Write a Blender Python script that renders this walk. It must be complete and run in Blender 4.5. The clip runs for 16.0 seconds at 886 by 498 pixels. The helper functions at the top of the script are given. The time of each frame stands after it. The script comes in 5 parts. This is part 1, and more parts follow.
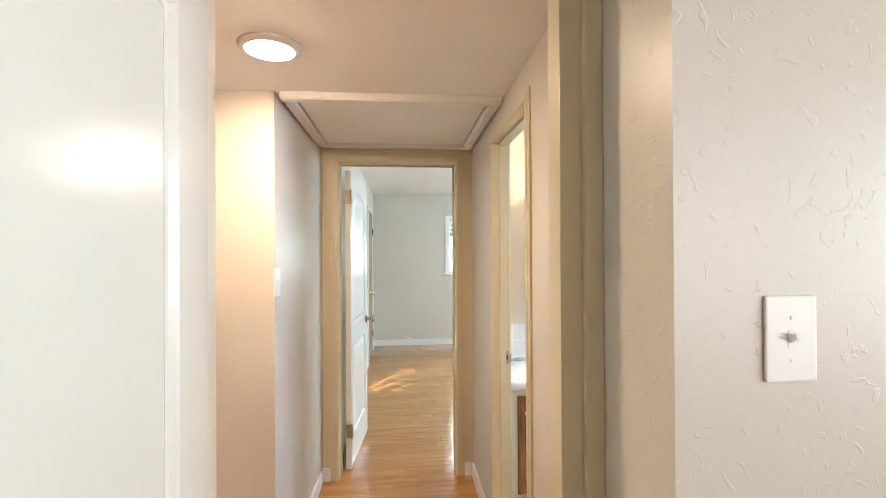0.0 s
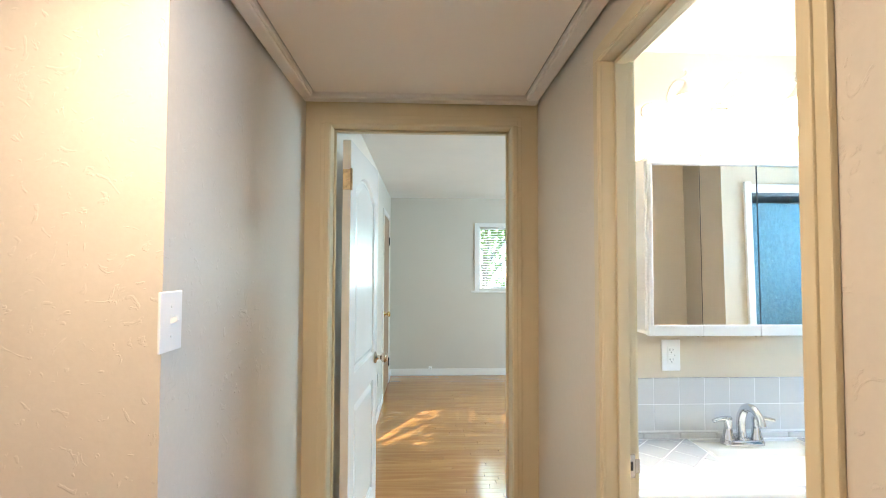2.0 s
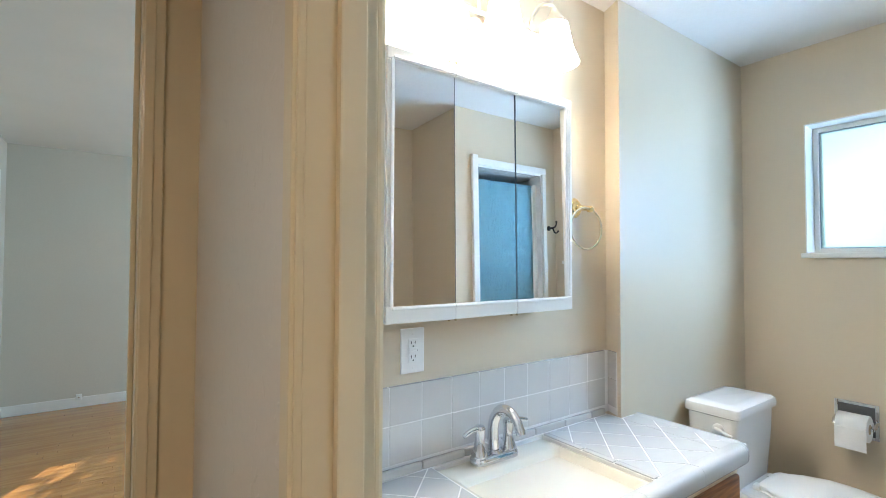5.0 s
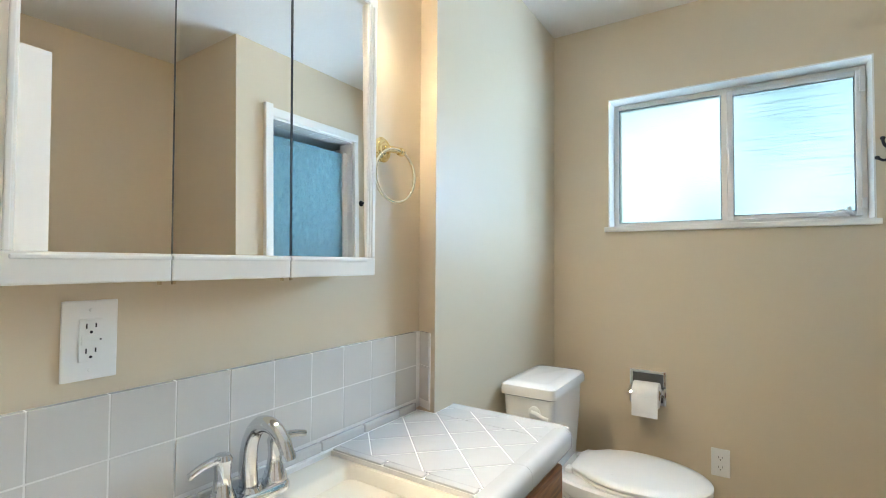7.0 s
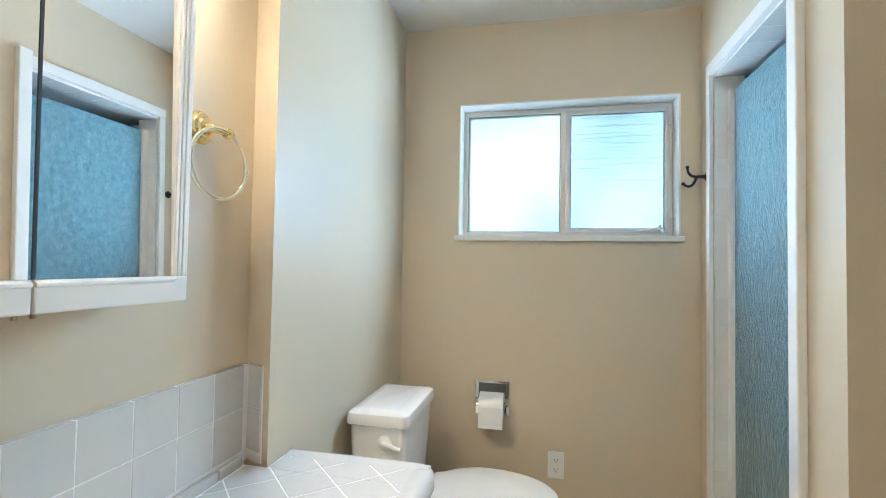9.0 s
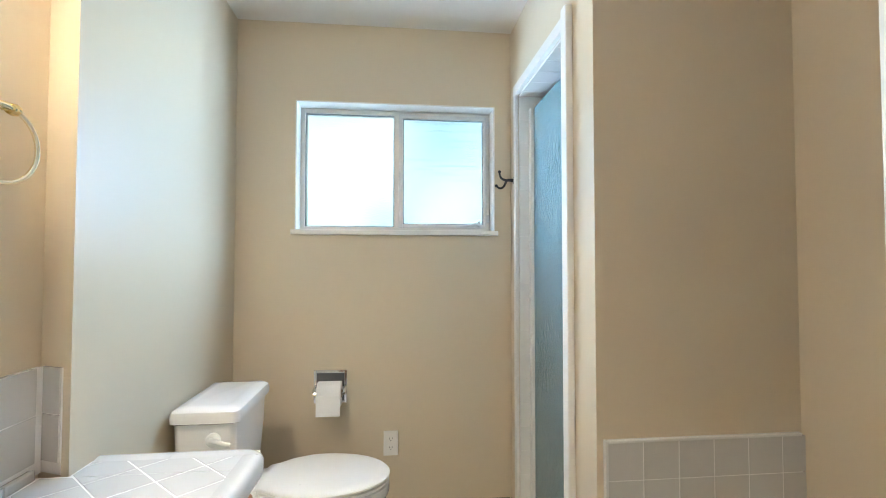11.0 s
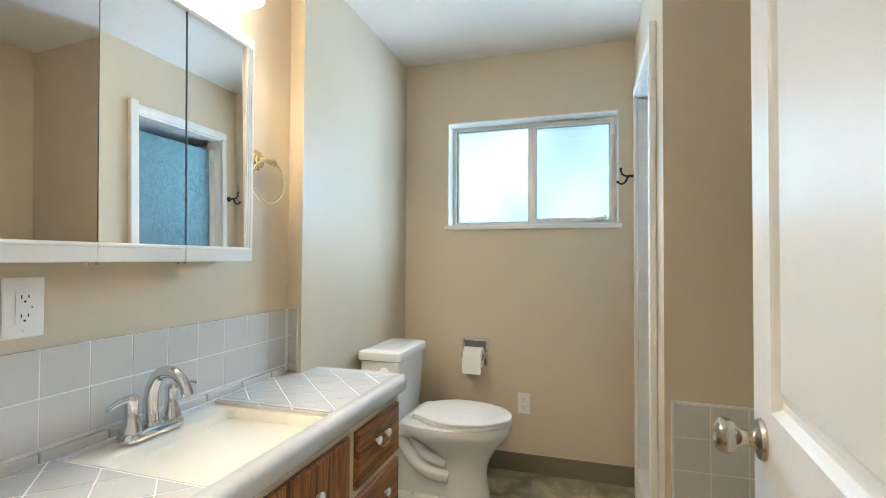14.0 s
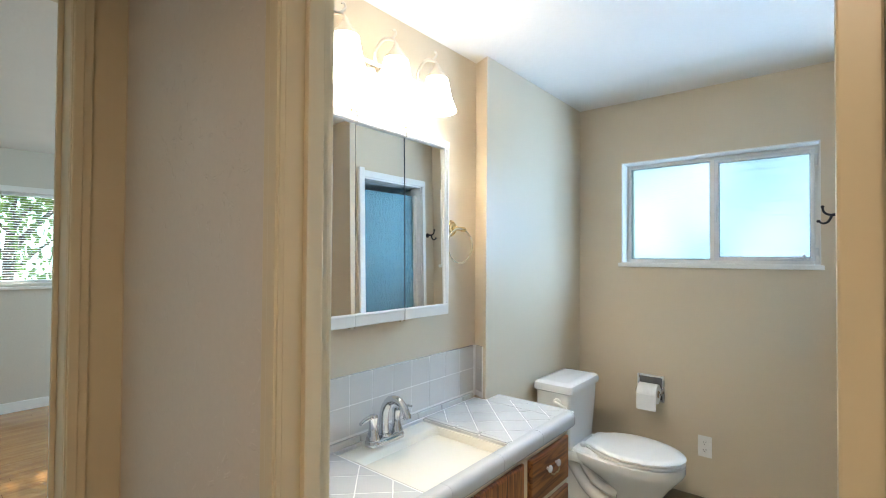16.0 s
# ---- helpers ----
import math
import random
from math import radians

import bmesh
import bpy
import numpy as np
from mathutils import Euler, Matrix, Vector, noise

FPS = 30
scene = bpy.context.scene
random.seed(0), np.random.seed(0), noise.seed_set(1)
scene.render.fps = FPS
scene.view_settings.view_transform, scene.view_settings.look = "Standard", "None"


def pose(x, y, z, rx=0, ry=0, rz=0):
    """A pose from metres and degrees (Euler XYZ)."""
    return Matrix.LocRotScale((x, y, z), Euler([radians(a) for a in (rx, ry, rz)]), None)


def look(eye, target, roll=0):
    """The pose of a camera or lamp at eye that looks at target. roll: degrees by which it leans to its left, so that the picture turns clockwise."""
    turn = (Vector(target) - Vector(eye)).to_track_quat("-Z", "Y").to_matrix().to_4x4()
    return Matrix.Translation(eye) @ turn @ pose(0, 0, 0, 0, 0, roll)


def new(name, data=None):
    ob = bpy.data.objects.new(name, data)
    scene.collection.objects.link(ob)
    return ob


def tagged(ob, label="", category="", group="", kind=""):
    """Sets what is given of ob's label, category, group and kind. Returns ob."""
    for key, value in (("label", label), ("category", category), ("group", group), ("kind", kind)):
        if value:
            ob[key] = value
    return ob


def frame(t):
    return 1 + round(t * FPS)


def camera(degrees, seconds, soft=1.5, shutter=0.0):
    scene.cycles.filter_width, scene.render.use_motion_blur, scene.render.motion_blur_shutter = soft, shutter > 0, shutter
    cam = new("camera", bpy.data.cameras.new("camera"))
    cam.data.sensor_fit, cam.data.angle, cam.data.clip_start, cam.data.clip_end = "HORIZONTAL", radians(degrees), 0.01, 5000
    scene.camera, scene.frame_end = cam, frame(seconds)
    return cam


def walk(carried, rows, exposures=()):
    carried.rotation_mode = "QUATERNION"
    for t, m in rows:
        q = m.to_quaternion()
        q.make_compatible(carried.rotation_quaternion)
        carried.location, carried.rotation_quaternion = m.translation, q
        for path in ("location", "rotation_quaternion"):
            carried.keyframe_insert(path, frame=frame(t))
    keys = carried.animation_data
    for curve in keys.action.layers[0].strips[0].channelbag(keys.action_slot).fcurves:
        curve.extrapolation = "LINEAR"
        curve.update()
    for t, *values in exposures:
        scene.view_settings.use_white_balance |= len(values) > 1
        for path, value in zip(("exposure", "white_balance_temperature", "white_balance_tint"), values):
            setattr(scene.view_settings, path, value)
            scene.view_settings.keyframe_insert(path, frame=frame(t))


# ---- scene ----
cam = camera(87.2, 16.0, soft=1.0)
PATH = [
    (0, (0.207, 0.2, 1.451), (0.381, 2.192, 1.46), -0.3),
    (0.5, (0.222, 0.495, 1.456), (0.311, 2.493, 1.495), -0.1),
    (1, (0.204, 0.795, 1.445), (0.241, 2.794, 1.502), 0.1),
    (1.5, (0.192, 1.066, 1.442), (0.216, 3.065, 1.504), 0.2),
    (2, (0.181, 1.287, 1.437), (0.269, 3.284, 1.508), 0.2),
    (2.5, (0.158, 1.472, 1.433), (0.393, 3.456, 1.509), 0.2),
    (3, (0.173, 1.613, 1.438), (0.63, 3.559, 1.502), -0.4),
    (3.5, (0.255, 1.731, 1.439), (0.932, 3.612, 1.488), -0.7),
    (4, (0.341, 1.831, 1.421), (1.183, 3.645, 1.46), -0.8),
    (4.2, (0.37, 1.866, 1.41), (1.262, 3.655, 1.451), -0.5),
    (6.3, (0.763, 2.263, 1.196), (2.303, 3.539, 1.252), 0.3),
    (6.5, (0.801, 2.266, 1.2), (2.371, 3.504, 1.25), 0.4),
    (7, (0.887, 2.296, 1.198), (2.565, 3.383, 1.256), 0.4),
    (7.5, (0.964, 2.313, 1.21), (2.756, 3.199, 1.27), 0.3),
    (8, (1.027, 2.338, 1.226), (2.895, 3.052, 1.285), 0.5),
    (8.5, (1.054, 2.401, 1.236), (2.967, 2.982, 1.297), 1.0),
    (9, (1.052, 2.446, 1.238), (3.006, 2.871, 1.302), 1.0),
    (9.5, (1.052, 2.456, 1.228), (3.04, 2.668, 1.289), 0.8),
    (10, (1.034, 2.455, 1.221), (3.033, 2.446, 1.281), 0.6),
    (10.2, (1.021, 2.451, 1.221), (3.018, 2.367, 1.281), 0.5),
    (12.3, (0.73, 2.245, 1.176), (2.713, 1.992, 1.239), -0.1),
    (12.5, (0.687, 2.237, 1.169), (2.676, 2.034, 1.227), -0.0),
    (13, (0.619, 2.171, 1.158), (2.618, 2.219, 1.21), 0.1),
    (13.5, (0.569, 2.104, 1.161), (2.542, 2.431, 1.207), 0.2),
    (14, (0.534, 2.053, 1.176), (2.445, 2.643, 1.219), 0.3),
    (14.5, (0.498, 2.011, 1.193), (2.323, 2.83, 1.235), 0.5),
    (15, (0.443, 1.97, 1.228), (2.197, 2.929, 1.273), 0.5),
    (15.5, (0.371, 1.912, 1.306), (2.046, 3.003, 1.355), 0.3),
    (16, (0.277, 1.876, 1.398), (1.822, 3.145, 1.432), 0.4),
]
EXPOSURES = [(0, 1.92, 6650, 15), (1.0, 1.94, 6400, 10), (1.5, 1.90, 6400, 10), (2.5, 1.58, 6300, 10), (3.5, 1.24, 6000, 10), (4.2, 1.24, 5900, 10), (7, 1.11, 6900, 10), (9, 1.09, 6750, 10), (10, 1.24, 6750, 10), (12.5, 1.18, 7100, 15), (14.5, 1.04, 7100, 10), (16, 1.04, 6400, 10)]
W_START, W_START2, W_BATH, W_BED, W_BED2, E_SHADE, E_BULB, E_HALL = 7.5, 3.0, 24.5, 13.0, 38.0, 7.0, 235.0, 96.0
walk(cam, [(t, look(eye, target, roll)) for t, eye, target, roll in PATH], EXPOSURES)


# ---- light: sky, sun, window daylight and added lamps in unseen openings ----
SUN_AT = Vector((0.50, 1.0, 0.78)).normalized()
world = bpy.data.worlds.new("sky")
scene.world = world
world.use_nodes = True
wn = world.node_tree.nodes
sky = wn.new("ShaderNodeTexSky")
sky.sky_type = "NISHITA"
sky.sun_disc = False
sky.sun_elevation = math.asin(SUN_AT.z)
sky.sun_rotation = math.atan2(SUN_AT.x, SUN_AT.y)
wn["Background"].inputs[1].default_value = 0.15
world.node_tree.links.new(sky.outputs[0], wn["Background"].inputs[0])

sun = new("sun", bpy.data.lights.new("sun", "SUN"))
sun.data.energy, sun.data.angle, sun.data.color = 5.0, radians(0.4), (1.0, 0.96, 0.90)
sun.matrix_world = look((0, 0, 0), -SUN_AT)


def area_lamp(name, eye, target, wide, high, watts, colour):
    lamp = new(name, bpy.data.lights.new(name, "AREA"))
    lamp.data.shape, lamp.data.size, lamp.data.size_y = "RECTANGLE", wide, high
    lamp.data.energy, lamp.data.color = watts, colour
    lamp.matrix_world = look(eye, target)
    return lamp


# Two added lamps in unseen openings brighten the start room and hall doors.
area_lamp("start_room_added_light", (2.05, -1.62, 1.5), (0.2, 1.2, 1.3), 0.85, 1.1, W_START, (1.0, 0.90, 0.96))
area_lamp("start_room_side_added_light", (2.62, -0.35, 1.5), (0.0, 0.0, 1.3), 1.25, 1.1, W_START2, (1.0, 0.90, 0.96))
area_lamp("bath_window_daylight", (3.30, 2.3625, 1.672), (2.0, 2.3625, 1.64), 0.88, 0.55, W_BATH, (0.43, 0.67, 1.0))
area_lamp("bedroom_window_daylight", (1.42, 8.32, 2.42), (1.35, 6.0, 1.10), 1.3, 0.55, W_BED, (0.72, 0.88, 1.0))
# Fill lamp in an added side opening, to lift the bedroom door and walls.
area_lamp("bedroom_side_added_light", (4.08, 5.3, 1.62), (1.0, 5.0, 1.1), 1.3, 1.0, W_BED2, (0.54, 0.77, 1.0))


# ---- materials ----
def material(name, colour, rough=0.5, metal=0.0, vary=0.0, vary_scale=3.0, grain=0.0, grain_scale=120.0, bump=0.0, bump_scale=60.0, coat=0.0, island=0.0, second=None):
    m = bpy.data.materials.new(name)
    m.use_nodes = True
    n, l = m.node_tree.nodes, m.node_tree.links
    b = n["Principled BSDF"]
    b.inputs["Base Color"].default_value = (*colour, 1)
    b.inputs["Roughness"].default_value = rough
    b.inputs["Metallic"].default_value = metal
    b.inputs["Coat Weight"].default_value = coat
    b.inputs["Coat Roughness"].default_value = 0.08
    where = n.new("ShaderNodeTexCoord").outputs["Object"]

    def noise_at(scale, detail=4.0):
        t = n.new("ShaderNodeTexNoise")
        t.inputs["Scale"].default_value, t.inputs["Detail"].default_value = scale, detail
        l.new(where, t.inputs["Vector"])
        return t.outputs["Fac"]

    value = None
    if vary or grain or island:
        parts = []
        if vary:
            parts.append((noise_at(vary_scale), vary))
        if grain:
            parts.append((noise_at(grain_scale, 2.0), grain))
        if island:
            parts.append((n.new("ShaderNodeObjectInfo").outputs["Random"], island))
        total = None
        for socket, amount in parts:
            q = n.new("ShaderNodeMapRange")
            q.inputs["From Min"].default_value, q.inputs["From Max"].default_value = (0.25, 0.75) if socket.name != "Random" else (0.0, 1.0)
            q.inputs["To Min"].default_value, q.inputs["To Max"].default_value = 1 - amount, 1 + amount
            l.new(socket, q.inputs["Value"])
            if total is None:
                total = q.outputs[0]
            else:
                mul = n.new("ShaderNodeMath")
                mul.operation = "MULTIPLY"
                l.new(total, mul.inputs[0])
                l.new(q.outputs[0], mul.inputs[1])
                total = mul.outputs[0]
        mix = n.new("ShaderNodeVectorMath")
        mix.operation = "SCALE"
        mix.inputs[0].default_value = colour
        l.new(total, mix.inputs["Scale"])
        l.new(mix.outputs[0], b.inputs["Base Color"])
        rr = n.new("ShaderNodeMapRange")
        rr.inputs["To Min"].default_value, rr.inputs["To Max"].default_value = max(0.02, rough - 0.06), min(1.0, rough + 0.06)
        l.new(noise_at(vary_scale * 2.3), rr.inputs["Value"])
        l.new(rr.outputs[0], b.inputs["Roughness"])
    if bump:
        bp = n.new("ShaderNodeBump")
        bp.inputs["Strength"].default_value, bp.inputs["Distance"].default_value = 1.0, bump
        l.new(noise_at(bump_scale, 3.0), bp.inputs["Height"])
        l.new(bp.outputs[0], b.inputs["Normal"])
    return m


def plaster(name, colour, rough, depth):
    """Painted plaster with a hand-trowelled skip texture: flat patches with a few raised ridges."""
    m = material(name, colour, rough, vary=0.03, vary_scale=1.3, grain=0.02, grain_scale=90)
    n, l = m.node_tree.nodes, m.node_tree.links
    where = n.new("ShaderNodeTexCoord").outputs["Object"]
    t1 = n.new("ShaderNodeTexNoise")
    t1.inputs["Scale"].default_value, t1.inputs["Detail"].default_value, t1.inputs["Distortion"].default_value = 17.0, 4.0, 2.4
    t2 = n.new("ShaderNodeTexNoise")
    t2.inputs["Scale"].default_value, t2.inputs["Detail"].default_value = 140.0, 2.0
    l.new(where, t1.inputs["Vector"])
    l.new(where, t2.inputs["Vector"])
    ramp = n.new("ShaderNodeValToRGB")
    ramp.color_ramp.elements[0].position, ramp.color_ramp.elements[1].position = 0.62, 0.66
    l.new(t1.outputs["Fac"], ramp.inputs["Fac"])
    add = n.new("ShaderNodeMath")
    add.operation = "MULTIPLY_ADD"
    add.inputs[1].default_value = 0.22
    l.new(t2.outputs["Fac"], add.inputs[0])
    l.new(ramp.outputs["Color"], add.inputs[2])
    bp = n.new("ShaderNodeBump")
    bp.inputs["Strength"].default_value, bp.inputs["Distance"].default_value = 1.0, depth
    l.new(add.outputs[0], bp.inputs["Height"])
    l.new(bp.outputs[0], n["Principled BSDF"].inputs["Normal"])
    return m


def wood(name, dark, light, rough, along, scale, coat=0.0, island=0.12):
    m = material(name, dark, rough, coat=coat)
    n, l = m.node_tree.nodes, m.node_tree.links
    b = n["Principled BSDF"]
    tc = n.new("ShaderNodeTexCoord")
    info = n.new("ShaderNodeObjectInfo")
    shift = n.new("ShaderNodeVectorMath")
    shift.operation = "MULTIPLY_ADD"
    shift.inputs[1].default_value = (7.3, 5.1, 9.7)
    l.new(info.outputs["Random"], shift.inputs[0])
    l.new(tc.outputs["Object"], shift.inputs[2])
    mp = n.new("ShaderNodeMapping")
    mp.inputs["Scale"].default_value = [scale * (0.06 if a == along else 1.0) for a in range(3)]
    l.new(shift.outputs[0], mp.inputs["Vector"])
    t1 = n.new("ShaderNodeTexNoise")
    t1.inputs["Scale"].default_value, t1.inputs["Detail"].default_value, t1.inputs["Distortion"].default_value = 1.0, 6.0, 1.6
    l.new(mp.outputs[0], t1.inputs["Vector"])
    ramp = n.new("ShaderNodeValToRGB")
    ramp.color_ramp.elements[0].position, ramp.color_ramp.elements[1].position = 0.36, 0.64
    ramp.color_ramp.elements[0].color, ramp.color_ramp.elements[1].color = (*dark, 1), (*light, 1)
    l.new(t1.outputs["Fac"], ramp.inputs["Fac"])
    q = n.new("ShaderNodeMapRange")
    q.inputs["To Min"].default_value, q.inputs["To Max"].default_value = 1 - island, 1 + island
    l.new(info.outputs["Random"], q.inputs["Value"])
    mul = n.new("ShaderNodeVectorMath")
    mul.operation = "SCALE"
    l.new(ramp.outputs["Color"], mul.inputs[0])
    l.new(q.outputs[0], mul.inputs["Scale"])
    l.new(mul.outputs[0], b.inputs["Base Color"])
    bp = n.new("ShaderNodeBump")
    bp.inputs["Strength"].default_value, bp.inputs["Distance"].default_value = 0.6, 0.0006
    l.new(t1.outputs["Fac"], bp.inputs["Height"])
    l.new(bp.outputs[0], b.inputs["Normal"])
    return m


def thin_and_lit_through(m, colour, share):
    """Lets light through a leaf or a blind slat from its far side."""
    n, l = m.node_tree.nodes, m.node_tree.links
    through_light = n.new("ShaderNodeBsdfTranslucent")
    through_light.inputs["Color"].default_value = (*colour, 1)
    mix = n.new("ShaderNodeMixShader")
    mix.inputs[0].default_value = share
    l.new(n["Principled BSDF"].outputs[0], mix.inputs[1])
    l.new(through_light.outputs[0], mix.inputs[2])
    l.new(mix.outputs[0], n["Material Output"].inputs["Surface"])


def glowing(name, colour, strength):
    m = bpy.data.materials.new(name)
    m.use_nodes = True
    b = m.node_tree.nodes["Principled BSDF"]
    b.inputs["Base Color"].default_value = (0.8, 0.8, 0.78, 1)
    b.inputs["Emission Color"].default_value = (*colour, 1)
    b.inputs["Emission Strength"].default_value = strength
    return m


def glass(name, tint, rough, bump, bump_scale, stretch=(1, 1, 1), distortion=0.0):
    m = bpy.data.materials.new(name)
    m.use_nodes = True
    n, l = m.node_tree.nodes, m.node_tree.links
    b = n["Principled BSDF"]
    b.inputs["Base Color"].default_value = (*tint, 1)
    b.inputs["Transmission Weight"].default_value = 1.0
    b.inputs["Roughness"].default_value = rough
    b.inputs["IOR"].default_value = 1.45
    if bump:
        mp = n.new("ShaderNodeMapping")
        mp.inputs["Scale"].default_value = stretch
        l.new(n.new("ShaderNodeTexCoord").outputs["Object"], mp.inputs["Vector"])
        t = n.new("ShaderNodeTexNoise")
        t.inputs["Scale"].default_value, t.inputs["Detail"].default_value, t.inputs["Distortion"].default_value = bump_scale, 3.0, distortion
        l.new(mp.outputs[0], t.inputs["Vector"])
        bp = n.new("ShaderNodeBump")
        bp.inputs["Strength"].default_value, bp.inputs["Distance"].default_value = 1.0, bump
        l.new(t.outputs["Fac"], bp.inputs["Height"])
        l.new(bp.outputs[0], b.inputs["Normal"])
    return m


WALL = plaster("wall_paint_beige", (0.60, 0.553, 0.478), 0.35, 0.0006)
WALL_BATH = material("wall_paint_beige_smooth", (0.635, 0.534, 0.392), 0.32, vary=0.02, vary_scale=1.3, bump=0.0003, bump_scale=22)
CEIL = material("ceiling_paint_white", (0.80, 0.775, 0.735), 0.7, vary=0.02, bump=0.0012, bump_scale=45)
TRIM = material("trim_paint_cream", (0.61, 0.53, 0.355), 0.33, vary=0.025, vary_scale=2.0, bump=0.00004, bump_scale=160)
TRIM_W = material("trim_paint_white", (0.80, 0.78, 0.74), 0.30, vary=0.02, bump=0.00004, bump_scale=160)
HATCHP = material("hatch_paint_white", (0.80, 0.76, 0.70), 0.40, vary=0.02, bump=0.00004, bump_scale=160)
DOORW = material("door_paint_white", (0.82, 0.80, 0.77), 0.19, vary=0.015, vary_scale=1.5, bump=0.00004, bump_scale=160)
NICKEL = material("satin_nickel", (0.52, 0.47, 0.40), 0.24, metal=1.0, vary=0.05, vary_scale=30)
CHROME = material("chrome", (0.68, 0.69, 0.71), 0.06, metal=1.0, vary=0.03, vary_scale=20)
BRASS = material("polished_brass", (0.83, 0.66, 0.34), 0.14, metal=1.0, vary=0.06, vary_scale=30)
BRASS_OLD = material("worn_brass", (0.46, 0.36, 0.22), 0.34, metal=1.0, vary=0.2, vary_scale=60)
RING = material("ring_pale_brass", (0.86, 0.80, 0.62), 0.16, metal=1.0, vary=0.05, vary_scale=30)
IRON = material("black_iron", (0.025, 0.024, 0.026), 0.4, metal=0.6, vary=0.1, vary_scale=40)
ALU = material("window_aluminium", (0.70, 0.70, 0.70), 0.38, metal=0.5, vary=0.08, vary_scale=15)
PORC = material("white_porcelain", (0.80, 0.785, 0.765), 0.09, vary=0.01, vary_scale=4, coat=0.4)
TILE = material("grey_white_glazed_tile", (0.61, 0.59, 0.555), 0.12, vary=0.02, vary_scale=6, island=0.03, bump=0.0002, bump_scale=18, coat=0.5)
TILE_C = material("white_counter_tile", (0.56, 0.56, 0.55), 0.16, vary=0.02, vary_scale=6, island=0.025, bump=0.0002, bump_scale=18, coat=0.4)
TILE_S = material("white_shower_tile", (0.76, 0.75, 0.72), 0.14, vary=0.02, vary_scale=6, island=0.03, bump=0.0002, bump_scale=18, coat=0.4)
GROUT = material("white_grout", (0.76, 0.745, 0.715), 0.8, vary=0.08, vary_scale=12, grain=0.04, grain_scale=300)
BISQUE = material("almond_basin_enamel", (0.80, 0.755, 0.65), 0.10, vary=0.01, coat=0.5)
CREAM = material("vanity_paint_cream", (0.74, 0.66, 0.50), 0.34, vary=0.03, vary_scale=5, bump=0.0003, bump_scale=40)
OAK_DARK = wood("stained_oak", (0.10, 0.028, 0.006), (0.43, 0.155, 0.038), 0.42, 2, 46.0, coat=0.12)
OAK_DRAWER = wood("stained_oak_across", (0.11, 0.031, 0.007), (0.40, 0.145, 0.036), 0.42, 0, 46.0, coat=0.12)
OAK_DOOR = wood("varnished_wood_door", (0.24, 0.12, 0.05), (0.40, 0.22, 0.10), 0.35, 2, 20.0)
OAK_FLOOR = wood("oak_floor", (0.42, 0.180, 0.041), (0.53, 0.250, 0.066), 0.17, 0, 14.0, coat=0.55, island=0.06)
GAP = material("floor_gap", (0.27, 0.135, 0.045), 0.8, vary=0.1)
COVE = material("vinyl_cove_base", (0.20, 0.165, 0.115), 0.5, vary=0.06, vary_scale=6)
PLASTIC = material("white_plastic", (0.82, 0.81, 0.78), 0.3, vary=0.01)
DARK = material("dark_slot", (0.02, 0.02, 0.02), 0.7, vary=0.1)
PAPER = material("toilet_paper", (0.84, 0.83, 0.81), 0.95, vary=0.02, vary_scale=20, bump=0.0006, bump_scale=150)
CARD = material("cardboard_core", (0.45, 0.34, 0.22), 0.9, vary=0.08, vary_scale=30)
CABW = material("cabinet_white_enamel", (0.80, 0.77, 0.71), 0.3, vary=0.03, vary_scale=6)
BLIND = material("blind_slat_white", (0.82, 0.82, 0.80), 0.45, vary=0.02)
BARK = material("bark", (0.12, 0.085, 0.06), 0.9, vary=0.3, vary_scale=12, bump=0.01, bump_scale=20)
SOIL = material("garden_ground", (0.10, 0.105, 0.06), 0.95, vary=0.3, vary_scale=1.2, grain=0.2, grain_scale=40)
ROOFING = material("roof_felt", (0.12, 0.11, 0.10), 0.95, vary=0.1)
SHOWER_WALL = material("shower_tile_wall", (0.66, 0.67, 0.66), 0.16, vary=0.03, vary_scale=8, coat=0.4)
LEAF = material("leaf_green", (0.075, 0.12, 0.028), 0.55, vary=0.35, vary_scale=1.4, grain=0.3, grain_scale=15)
thin_and_lit_through(LEAF, (0.26, 0.40, 0.08), 0.5)
thin_and_lit_through(BLIND, (0.75, 0.77, 0.74), 0.35)
MIRROR = material("mirror_silver", (0.90, 0.90, 0.885), 0.006, metal=1.0)
SHADE = glowing("lit_glass_shade", (1.0, 0.92, 0.80), E_SHADE)
BULB = glowing("lit_bulb", (1.0, 0.89, 0.72), E_BULB)
LENS = glowing("lit_lamp_lens", (1.0, 0.78, 0.575), E_HALL)
PANE = glass("frosted_pane", (0.034, 0.042, 0.037), 0.42, 0.0012, 26.0, (1, 0.6, 3.0), 1.5)
PANE_WAVY = glass("wavy_frosted_pane", (0.034, 0.042, 0.037), 0.26, 0.006, 4.0, (1, 1.0, 22.0), 1.6)
PANE_CLEAR = glass("clear_pane", (0.97, 1.0, 0.99), 0.0, 0.0, 1.0)
PANE_SHOWER = glass("obscure_shower_glass", (0.40, 0.62, 0.74), 0.12, 0.014, 46.0, (1, 1, 0.6), 1.2)


